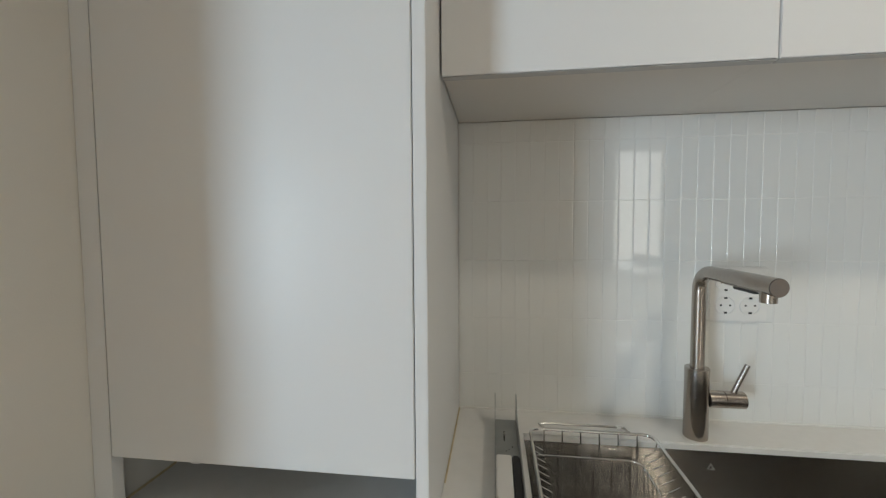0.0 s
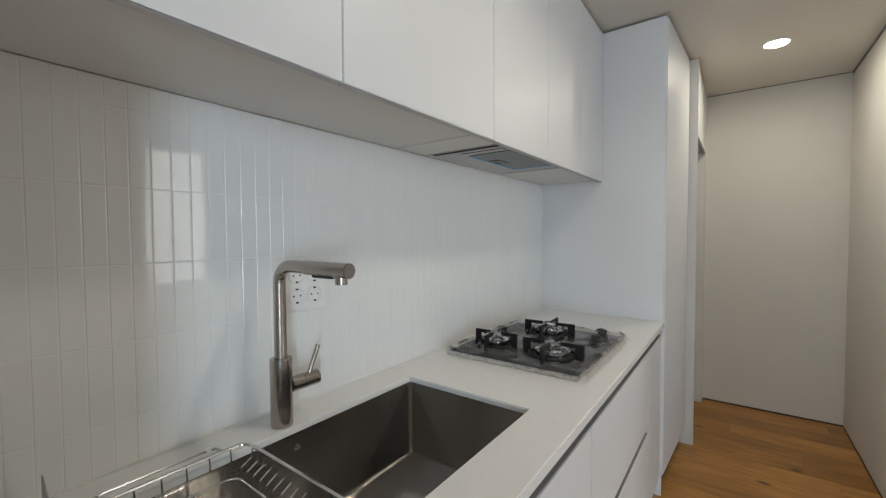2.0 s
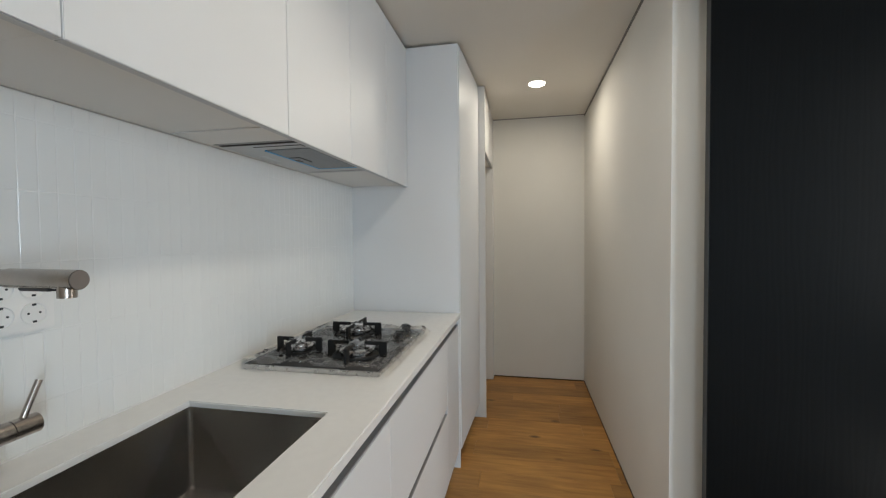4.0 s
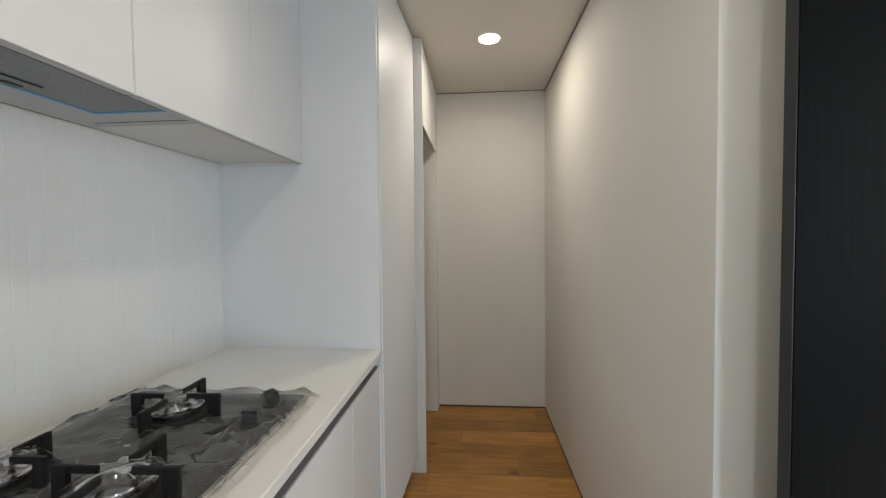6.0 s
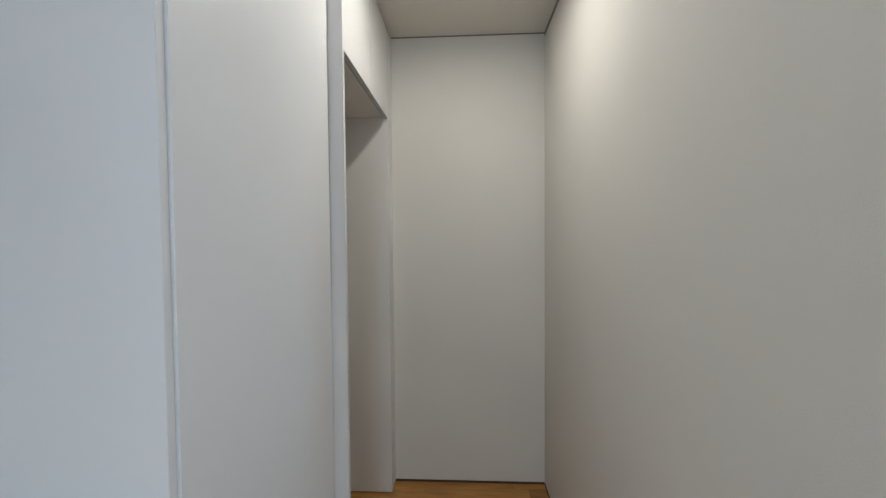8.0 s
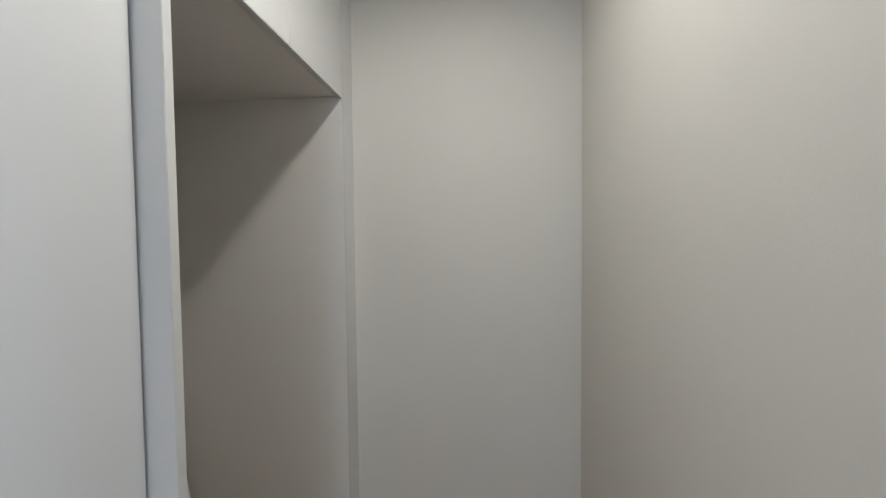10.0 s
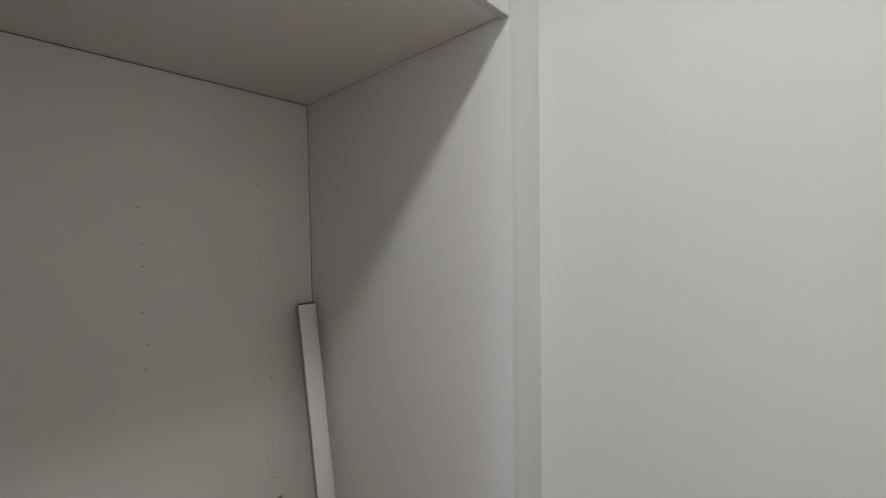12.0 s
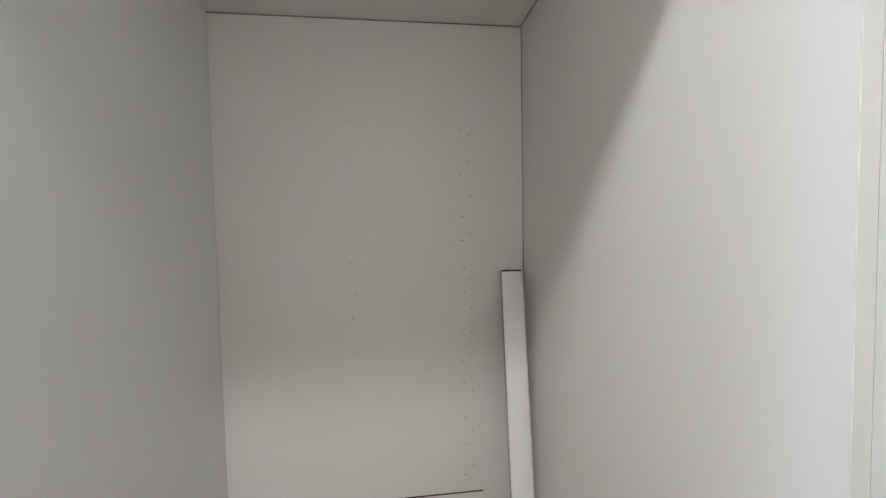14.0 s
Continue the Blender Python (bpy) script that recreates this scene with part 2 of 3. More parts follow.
# ---- builders ----
def add_box(bm, x0, x1, y0, y1, z0, z1, bevel=0.0, segments=2):
    made = bmesh.ops.create_cube(bm, size=1.0, matrix=Matrix.Translation(((x0 + x1) / 2, (y0 + y1) / 2, (z0 + z1) / 2)) @ Matrix.Diagonal((x1 - x0, y1 - y0, z1 - z0, 1)))
    if bevel:
        edges = list({e for v in made["verts"] for e in v.link_edges})
        bmesh.ops.bevel(bm, geom=edges, offset=bevel, segments=segments, affect="EDGES", clamp_overlap=True)


def add_tube(bm, path, radius, sides=10, caps=True):
    """A round bar along a list of points."""
    pts = [Vector(p) for p in path]
    rings = []
    normal = None
    for i, p in enumerate(pts):
        d = (pts[min(i + 1, len(pts) - 1)] - pts[max(i - 1, 0)]).normalized()
        if normal is None:
            normal = d.orthogonal().normalized()
        else:
            normal = (normal - d * normal.dot(d)).normalized()
        side = d.cross(normal)
        rings.append([bm.verts.new(p + (normal * math.cos(a) + side * math.sin(a)) * radius) for a in (2 * math.pi * k / sides for k in range(sides))])
    for a, b in zip(rings, rings[1:]):
        for k in range(sides):
            f = bm.faces.new((a[k], a[(k + 1) % sides], b[(k + 1) % sides], b[k]))
            f.smooth = True
    if caps:
        bm.faces.new(rings[0][::-1])
        bm.faces.new(rings[-1])


def add_lathe(bm, profile, sides=32, m=None):
    """A body turned about z from (radius, height) pairs, closed at both ends."""
    rings = [[bm.verts.new((r * math.cos(2 * math.pi * k / sides), r * math.sin(2 * math.pi * k / sides), z)) for k in range(sides)] for r, z in profile]
    verts = [v for r in rings for v in r]
    for a, b in zip(rings, rings[1:]):
        for k in range(sides):
            bm.faces.new((a[k], a[(k + 1) % sides], b[(k + 1) % sides], b[k])).smooth = True
    bm.faces.new(rings[0][::-1])
    bm.faces.new(rings[-1])
    if m is not None:
        bmesh.ops.transform(bm, matrix=m, verts=verts)


def to_mesh(name, bm, mat):
    me = bpy.data.meshes.new(name)
    bmesh.ops.recalc_face_normals(bm, faces=bm.faces)
    bm.to_mesh(me)
    bm.free()
    me.materials.append(mat)
    me.set_sharp_from_angle(angle=radians(35))
    return me


def part(name, bm, mat, parent=None, label=""):
    ob = new(name, to_mesh(name, bm, mat))
    if parent is not None:
        ob.parent = parent
        ob.matrix_parent_inverse = parent.matrix_world.inverted()
    return tagged(ob, label)


def boxes(name, mat, parent, *dims, bevel=0.0, label=""):
    bm = bmesh.new()
    for d in dims:
        add_box(bm, *d, bevel=bevel)
    return part(name, bm, mat, parent, label)


def structure(name, mat, label, category, *dims, bevel=0.0):
    return tagged(boxes(name, mat, None, *dims, bevel=bevel), label, category, kind="structure")


def thing(name, place, label, category, group=""):
    ob = new(name)
    ob.location = place
    ob.empty_display_size = 0.1
    bpy.context.view_layer.update()
    return tagged(ob, label, category, group)


# ---- the shell ----
W_L, W_E, W_R = -0.52, 3.652, -1.463      # left wall, end wall, corridor wall
X_T, X_P, X_N = 2.168, 2.804, 3.546       # tall unit, side panel, niche's far side
S_Y, Y_L = -2.5, -0.83                                  # assumed plane of the narrow window wall behind the walk; assumed end of the left wall
X_W, X_B, Y_S = -6.0, 0.90, -5.2          # west wall, return wall and south wall of the assumed, unseen living room
structure("wall_north", M_PAINT, "white papered wall behind the kitchen units", "wall", (-0.67, X_P, 0.02, 0.16, 0, 2.42), (X_P, 3.80, 0.048, 0.16, 0, 2.42))
structure("wall_end", M_PAINT, "plain off-white papered wall closing the corridor", "wall", (W_E, 3.80, -1.60, 0.048, 0, 2.42))
structure("wall_corridor", M_PAINT, "plain off-white papered corridor wall with a square end", "wall", (1.61, W_E, -1.60, W_R, 0, 2.42))
structure("wall_east", M_PAINT, "white papered wall behind the black sliding door", "wall", (1.61, 1.75, S_Y, -1.60, 0, 2.42))
structure("wall_left", M_PAINT, "off-white papered wall beside the counter cabinet", "wall", (W_L - 0.15, W_L, Y_L, 0.02, 0, 2.42))
# Unseen living room, laid out so its assumed windows send daylight at these angles.
structure("wall_living_north", M_PAINT, "unseen white papered wall of the assumed living room", "wall", (X_W, W_L - 0.15, Y_L, Y_L + 0.14, 0, 2.42))
WIN_A, WIN_W = (-4.2, -2.8, 0.10, 2.15), (-1.66, -1.10, 0.35, 2.15)
# The second opening is an added slot for the low reflected bright spot.
WIN_B, LOW_SLOT = (1.05, 1.42, 0.92, 1.90), (1.07, 1.40, 0.24, 0.34)
structure("wall_west", M_PAINT, "unseen white papered outer wall with an assumed window opening", "wall",
          (X_W - 0.15, X_W, Y_S - 0.15, WIN_W[0], 0, 2.42), (X_W - 0.15, X_W, WIN_W[1], Y_L + 0.14, 0, 2.42),
          (X_W - 0.15, X_W, WIN_W[0], WIN_W[1], 0, WIN_W[2]), (X_W - 0.15, X_W, WIN_W[0], WIN_W[1], WIN_W[3], 2.42))
structure("wall_south", M_PAINT, "unseen white papered outer wall with an assumed wide window opening", "wall",
          (X_W, WIN_A[0], Y_S - 0.15, Y_S, 0, 2.42), (WIN_A[1], X_B + 0.15, Y_S - 0.15, Y_S, 0, 2.42),
          (WIN_A[0], WIN_A[1], Y_S - 0.15, Y_S, 0, WIN_A[2]), (WIN_A[0], WIN_A[1], Y_S - 0.15, Y_S, WIN_A[3], 2.42))
structure("wall_return", M_PAINT, "unseen white papered wall of the assumed living room", "wall", (X_B, X_B + 0.15, Y_S, S_Y - 0.15, 0, 2.42))
structure("wall_window", M_PAINT, "white papered outer wall with a narrow window and an added low slot", "wall",
          (X_B, WIN_B[0], S_Y - 0.15, S_Y, 0, 2.42), (WIN_B[1], 1.75, S_Y - 0.15, S_Y, 0, 2.42),
          (WIN_B[0], WIN_B[1], S_Y - 0.15, S_Y, 0, LOW_SLOT[2]), (WIN_B[0], LOW_SLOT[0], S_Y - 0.15, S_Y, LOW_SLOT[2], LOW_SLOT[3]), (LOW_SLOT[1], WIN_B[1], S_Y - 0.15, S_Y, LOW_SLOT[2], LOW_SLOT[3]),
          (WIN_B[0], WIN_B[1], S_Y - 0.15, S_Y, LOW_SLOT[3], WIN_B[2]), (WIN_B[0], WIN_B[1], S_Y - 0.15, S_Y, WIN_B[3], 2.42))
structure("ceiling", M_CEIL, "off-white papered ceiling", "ceiling", (W_L - 0.15, W_E, S_Y, 0.048, CEIL, CEIL + 0.12), (X_W, W_L - 0.15, S_Y, Y_L + 0.14, CEIL, CEIL + 0.12), (X_W, X_B, Y_S, S_Y, CEIL, CEIL + 0.12))
structure("subfloor", M_BROWN, "dark subfloor under the oak boards", "floor", (W_L - 0.15, W_E, S_Y, 0.048, -0.10, -0.015), (X_W, W_L - 0.15, S_Y, Y_L + 0.14, -0.10, -0.015), (X_W, X_B, Y_S, S_Y, -0.10, -0.015))


def window(name, width, z0, z1, rim, m):
    """A framed window of two panes; x runs along the wall, y out of it."""
    w = tagged(thing(name, (0, 0, 0), "white framed window with clear glass, out of view", "window"), kind="structure")
    h = width / 2
    boxes("window_frame", M_WHITEP, w, (-h, -h + rim, 0.05, 0.11, z0, z1), (h - rim, h, 0.05, 0.11, z0, z1), (-h + rim, h - rim, 0.05, 0.11, z0, z0 + rim), (-h + rim, h - rim, 0.05, 0.11, z1 - rim, z1))
    boxes("mullion", M_WHITEP, w, (-rim / 2, rim / 2, 0.05, 0.11, z0 + rim, z1 - rim))
    for a, b in ((-h + rim, -rim / 2), (rim / 2, h - rim)):
        pane = boxes("pane", M_GLASS, w, (a, b, 0.075, 0.081, z0 + rim, z1 - rim))
        pane.visible_shadow = False
    w.matrix_world = m


for nm, (x0, x1, z0, z1), rim, y in (("window_1", WIN_B, 0.02, S_Y), ("low_glare_slot", LOW_SLOT, 0.008, S_Y), ("window_3", WIN_A, 0.05, Y_S)):
    window(nm, x1 - x0, z0, z1, rim, pose((x0 + x1) / 2, y, 0, 0, 0, 180))
window("window_4", WIN_W[1] - WIN_W[0], WIN_W[2], WIN_W[3], 0.05, pose(X_W, (WIN_W[0] + WIN_W[1]) / 2, 0, 0, 0, 90))
# Proud strips under the ceiling: the recessed gap's shade put into dark colour.
structure("trim_ceiling_reveal", M_REVEAL, "narrow strip coloured dark for the shaded gap under the ceiling", "trim", (1.61, W_E - 0.002, W_R, W_R + 0.004, CEIL - 0.016, CEIL))
structure("trim_end_reveal", M_REVEAL, "thin dark line under the ceiling", "trim", (W_E - 0.003, W_E, W_R + 0.004, -0.687, CEIL - 0.006, CEIL))
structure("trim_floor_gap", M_BROWN, "dark brown expansion gap along the floor", "trim", (W_E - 0.003, W_E, W_R + 0.004, -0.687, 0, 0.010), (1.61, W_E - 0.003, W_R, W_R + 0.003, 0, 0.009))


def sliding_door():
    d = thing("sliding_door", (1.531, -1.99, 0), "tall black wood-veneer sliding door, slid open beside the wall", "door")
    boxes("door_leaf", M_VENEER, d, (1.512, 1.545, -2.44, -1.546, 0.004, 2.26), bevel=0.0015)
    boxes("edge_band", M_BLACK, d, (1.5135, 1.5435, -1.546, -1.5445, 0.006, 2.258), label="plain black edge banding")
    boxes("top_track", M_BLACK, d, (1.500, 1.608, -2.48, -1.54, 2.268, 2.299))
    for y in (-1.75, -2.25):
        boxes("hanger", M_BLACK, d, (1.522, 1.534, y, y + 0.05, 2.255, 2.27))


sliding_door()


def downlight(x, y):
    r = 0.052
    d = thing("downlight", (x, y, CEIL), "round recessed ceiling downlight, switched on", "ceiling light", "ceiling downlights")
    bm = bmesh.new()
    add_lathe(bm, [(r, -0.001), (r + 0.008, -0.004), (r + 0.008, 0.004), (r, 0.004)], 40, Matrix.Translation((x, y, CEIL)))
    part("rim", bm, M_WHITEP, d)
    bm = bmesh.new()
    add_lathe(bm, [(r - 0.002, -0.005), (r, -0.003), (r, 0.003)], 40, Matrix.Translation((x, y, CEIL)))
    part("diffuser", bm, M_GLOW, d, "glowing round diffuser")


for lx, ly in LAMPS:
    downlight(lx, ly)

# ---- kitchen run ----
Z_C, T_C, Z_U = 0.85, 0.014, 1.538
Y_B, Y_U = -0.600, -0.324
SINK = (0.150, 0.905, -0.490, -0.112)


def worktop():
    w = thing("worktop", (1.08, -0.3, Z_C - T_C), "white quartz worktop with an undermount sink cut-out", "worktop")
    x0, x1, y0, y1 = SINK
    xs, ys = (W_L, x0, x1, X_T), (-0.612, y0, y1, -0.0005)
    bm = bmesh.new()
    top = [[bm.verts.new((x, y, Z_C)) for y in ys] for x in xs]
    low = [[bm.verts.new((x, y, Z_C - T_C)) for y in ys] for x in xs]
    for i in range(3):
        for j in range(3):
            if (i, j) != (1, 1):
                bm.faces.new((top[i][j], top[i + 1][j], top[i + 1][j + 1], top[i][j + 1]))
                bm.faces.new((low[i][j], low[i][j + 1], low[i + 1][j + 1], low[i + 1][j]))
    for i in range(3):
        bm.faces.new((top[i][0], low[i][0], low[i + 1][0], top[i + 1][0]))
        bm.faces.new((top[i][3], top[i + 1][3], low[i + 1][3], low[i][3]))
        bm.faces.new((top[0][i], top[0][i + 1], low[0][i + 1], low[0][i]))
        bm.faces.new((top[3][i], low[3][i], low[3][i + 1], top[3][i + 1]))
    hole = [(1, 1), (2, 1), (2, 2), (1, 2)]
    for a, b in zip(hole, hole[1:] + hole[:1]):
        bm.faces.new((top[a[0]][a[1]], top[b[0]][b[1]], low[b[0]][b[1]], low[a[0]][a[1]]))
    bm.normal_update()
    rim = [e for e in bm.edges if all(abs(v.co.z - Z_C) < 1e-5 for v in e.verts) and any(abs(f.normal.z) < 0.5 for f in e.link_faces)]
    bmesh.ops.bevel(bm, geom=rim, offset=0.0025, segments=2, affect="EDGES")
    part("slab", bm, M_QUARTZ, w)
    boxes("front_edge", M_QUARTZ, w, (W_L, X_T, -0.6115, -0.597, Z_C - 0.024, Z_C - T_C))


worktop()


def sink():
    s = thing("sink", (0.53, -0.3, 0.62), "deep square stainless-steel undermount sink bowl", "sink")
    x0, x1, y0, y1 = SINK
    zt, zb, t, r = Z_C - T_C - 0.0005, 0.622, 0.003, 0.014
    bm = bmesh.new()
    x0, x1, y0, y1 = x0 - 0.004, x1 + 0.004, y0 - 0.004, y1 + 0.004

    def ring(a, b, c, d, z, rad):
        out = []
        for cx, cy, s0 in ((b - rad, d - rad, 0), (a + rad, d - rad, 90), (a + rad, c + rad, 180), (b - rad, c + rad, 270)):
            for k in range(5):
                q = radians(s0 + 22.5 * k)
                out.append(bm.verts.new((cx + rad * math.cos(q), cy + rad * math.sin(q), z)))
        return out

    rings = [ring(x0 - 0.02, x1 + 0.02, y0 - 0.02, y1 + 0.02, zt, r + 0.02), ring(x0, x1, y0, y1, zt, r), ring(x0, x1, y0, y1, zb + 0.012, r),
             ring(x0 + 0.004, x1 - 0.004, y0 + 0.004, y1 - 0.004, zb + 0.004, r), ring(x0 + 0.012, x1 - 0.012, y0 + 0.012, y1 - 0.012, zb, r)]
    for a, b in zip(rings, rings[1:]):
        for k in range(20):
            bm.faces.new((a[k], a[(k + 1) % 20], b[(k + 1) % 20], b[k])).smooth = k % 5 != 4
    bm.faces.new(rings[-1])
    part("bowl", bm, M_STEEL, s)
    bm = bmesh.new()
    cx, cz, k = 0.530, 0.802, 0.0085
    tri = [(-k, -k * 0.8), (k, -k * 0.8), (0, k)]
    inner = [(-k * 0.5, -k * 0.5), (k * 0.45, -k * 0.5), (0, k * 0.35)]
    ov = [bm.verts.new((cx + a, y1 - 0.0012, cz + b)) for a, b in tri]
    iv = [bm.verts.new((cx + a, y1 - 0.0012, cz + b)) for a, b in inner]
    for i in range(3):
        bm.faces.new((ov[i], ov[(i + 1) % 3], iv[(i + 1) % 3], iv[i]))
    part("stamped_mark", bm, M_REVEAL, s, "small dark triangular mark")
    bm = bmesh.new()
    add_lathe(bm, [(0.055, 0.0), (0.052, 0.002), (0.040, 0.0025), (0.038, 0.001)], 32, Matrix.Translation((0.60, -0.22, zb)))
    part("drain", bm, M_CHROME, s)


sink()


def faucet():
    f = thing("faucet", (0.520, -0.078, Z_C), "brushed-nickel kitchen faucet with a straight pull-out spout", "faucet")
    bx, by = 0.512, -0.080
    bm = bmesh.new()
    add_lathe(bm, [(0.0230, 0), (0.0235, 0.001), (0.0235, 0.149), (0.0225, 0.150), (0.0145, 0.150)], 40, Matrix.Translation((bx, by, Z_C)))
    part("body", bm, M_FAUCET, f)
    way = Vector((0.008, -0.220, -0.003)).normalized()
    top = 1.205
    path = [(bx, by, Z_C + 0.148), (bx, by, top - 0.04)]
    for k in range(1, 8):
        q = radians(90 * k / 8)
        path.append(Vector((bx, by, top - 0.04)) + way * (0.04 * (1 - math.cos(q))) + Vector((0, 0, 0.04 * math.sin(q))))
    base = Vector((bx, by, top)) + way * 0.04
    path += [base, base + way * 0.055]
    bm = bmesh.new()
    add_tube(bm, path, 0.0134, 24)
    part("riser", bm, M_FAUCET, f)
    bm = bmesh.new()
    a, b = base + way * 0.0555, base + way * 0.182
    add_tube(bm, [a, a + way * 0.001, b - way * 0.001, b], 0.0150, 24)
    head = part("spray_head", bm, M_FAUCET, f)
    bm = bmesh.new()
    add_tube(bm, [b, b + way * 0.0015], 0.0140, 24)
    part("end_cap", bm, M_CAP, head, "dull brown-grey end cap")
    bm = bmesh.new()
    tip = b - way * 0.022
    add_tube(bm, [tip, tip + Vector((0, 0, -0.027))], 0.0120, 20)
    part("nozzle", bm, M_FAUCET, head)
    bm = bmesh.new()
    c = b - way * 0.075 + Vector((0, 0, -0.0143))
    add_box(bm, c.x - 0.006, c.x + 0.006, c.y - 0.03, c.y + 0.03, c.z - 0.004, c.z + 0.002, 0.0015)
    part("spray_button", bm, M_BLACK, head, "dark spray selector")
    bm = bmesh.new()
    hz = Z_C + 0.083
    add_tube(bm, [(bx + 0.022, by, hz), (bx + 0.052, by, hz)], 0.0175, 24)
    part("valve_neck", bm, M_FAUCET, f)
    bm = bmesh.new()
    add_tube(bm, [(bx + 0.0535, by, hz), (bx + 0.092, by, hz)], 0.0175, 24)
    handle = part("handle", bm, M_FAUCET, f)
    bm = bmesh.new()
    add_tube(bm, [(bx + 0.072, by, hz + 0.015), (bx + 0.098, by, hz + 0.075)], 0.0055, 12)
    part("lever", bm, M_FAUCET, handle)


faucet()


def socket_plate():
    s = thing("wall_socket", (0.625, 0, 1.145), "white plastic wall plate with four round sockets", "socket")
    boxes("plate", M_WHITEP, s, (0.565, 0.686, -0.011, 0.0, 1.085, 1.206), bevel=0.0025)
    for cx in (0.600, 0.651):
        for cz in (1.120, 1.171):
            bm = bmesh.new()
            turn = Matrix.Translation((cx, -0.0105, cz)) @ Matrix.Rotation(radians(90), 4, "X")
            rings = [[bm.verts.new(turn @ Vector((r * math.cos(q), r * math.sin(q), z))) for q in (2 * math.pi * k / 28 for k in range(28))] for r, z in ((0.0220, -0.0003), (0.0220, 0.0030), (0.0195, 0.0030), (0.0180, 0.0004))]
            for a, b in zip(rings, rings[1:]):
                for k in range(28):
                    bm.faces.new((a[k], a[(k + 1) % 28], b[(k + 1) % 28], b[k])).smooth = True
            ring = part("socket_ring", bm, M_WHITEP, s)
            # The white well's shade is put into its grey colour.
            bm = bmesh.new()
            add_lathe(bm, [(0.0185, -0.0006), (0.0185, 0.0)], 28, turn)
            part("socket_well", bm, M_EDGE, ring, "round well coloured grey for its shade")
            bm = bmesh.new()
            add_lathe(bm, [(0.0135, -0.0002), (0.0135, 0.0009)], 24, turn)
            part("socket_face", bm, M_WHITEP, ring)
            bm = bmesh.new()
            for dx in (-0.0095, 0.0095):
                add_lathe(bm, [(0.0022, 0.0), (0.0022, 0.0014)], 12, turn @ Matrix.Translation((dx, 0, 0)))
            for dz in (-0.0165, 0.0165):
                add_box(bm, cx - 0.003, cx + 0.003, -0.0128, -0.010, cz + dz - 0.002, cz + dz + 0.002)
            part("socket_contacts", bm, M_BLACK, ring)


socket_plate()


def base_unit(x0, x1, fronts, label):
    u = thing("base_cabinet", ((x0 + x1) / 2, -0.3, 0), label, "cabinet", "base cabinets under the worktop")
    boxes("carcass", M_LAM_RAW, u, (x0, x0 + 0.018, -0.575, -0.01, 0.10, 0.826), (x1 - 0.018, x1, -0.575, -0.01, 0.10, 0.826), (x0 + 0.018, x1 - 0.018, -0.575, -0.01, 0.10, 0.118), (x0 + 0.018, x1 - 0.018, -0.028, -0.01, 0.118, 0.60))
    boxes("plinth", M_LAM, u, (x0, x1, -0.548, -0.530, 0.0, 0.099))
    boxes("grip_channel", M_ALU, u, (x0, x1, -0.577, -0.574, 0.760, 0.826), (x0, x1, -0.598, -0.577, 0.786, 0.789), label="recessed grey aluminium grip channel")
    for a, b, z0, z1 in fronts:
        boxes("front", M_LAM, u, (a + 0.0012, b - 0.0012, Y_B, Y_B + 0.019, z0, z1), bevel=0.0012)
    if len({f[2] for f in fronts}) > 1:
        boxes("grip_channel", M_ALU, u, (x0 + 0.002, x1 - 0.002, -0.580, -0.576, 0.425, 0.490), (x0 + 0.002, x1 - 0.002, -0.598, -0.580, 0.441, 0.444), label="recessed grey aluminium grip channel")


base_unit(0.0, 1.036, ((0.0, 0.518, 0.10, 0.785), (0.518, 1.036, 0.10, 0.785)), "white handleless sink cabinet with two doors")
base_unit(1.036, 1.840, ((1.036, 1.840, 0.10, 0.440), (1.036, 1.840, 0.470, 0.785)), "white handleless cabinet with two wide drawers")
base_unit(1.840, 2.166, ((1.840, 2.166, 0.10, 0.785),), "narrow white handleless cabinet with one door")
base_unit(W_L, 0.0, ((W_L, 0.0, 0.10, 0.785),), "white handleless cabinet with one door")


def upper_unit(x0, x1, label):
    u = thing("wall_cabinet", ((x0 + x1) / 2, -0.16, Z_U), label, "cabinet", "wall cabinets over the worktop")
    z = Z_U + 0.010
    boxes("carcass", M_LAM_RAW, u, (x0 + 0.0002, x1 - 0.0002, -0.303, -0.001, z, 2.286))
    boxes("door", M_LAM, u, (x0 + 0.0012, x1 - 0.0012, Y_U, -0.305, Z_U, 2.284), bevel=0.0012)
    boxes("bottom_edge", M_EDGE, u, (x0 + 0.002, x1 - 0.002, Y_U + 0.0012, -0.3065, Z_U - 0.0006, Z_U + 0.001), label="grey edge banding under the door")


for x0, x1, lab in ((0.002, 0.494, "matt white handleless wall cabinet beside the counter cabinet"), (0.494, 1.034, "matt white handleless wall cabinet over the sink"),
                    (1.034, 1.436, "matt white wall cabinet housing the cooker hood"), (1.436, 1.836, "matt white wall cabinet housing the cooker hood"), (1.836, 2.166, "matt white handleless wall cabinet beside the tall unit")):
    upper_unit(x0, x1, lab)


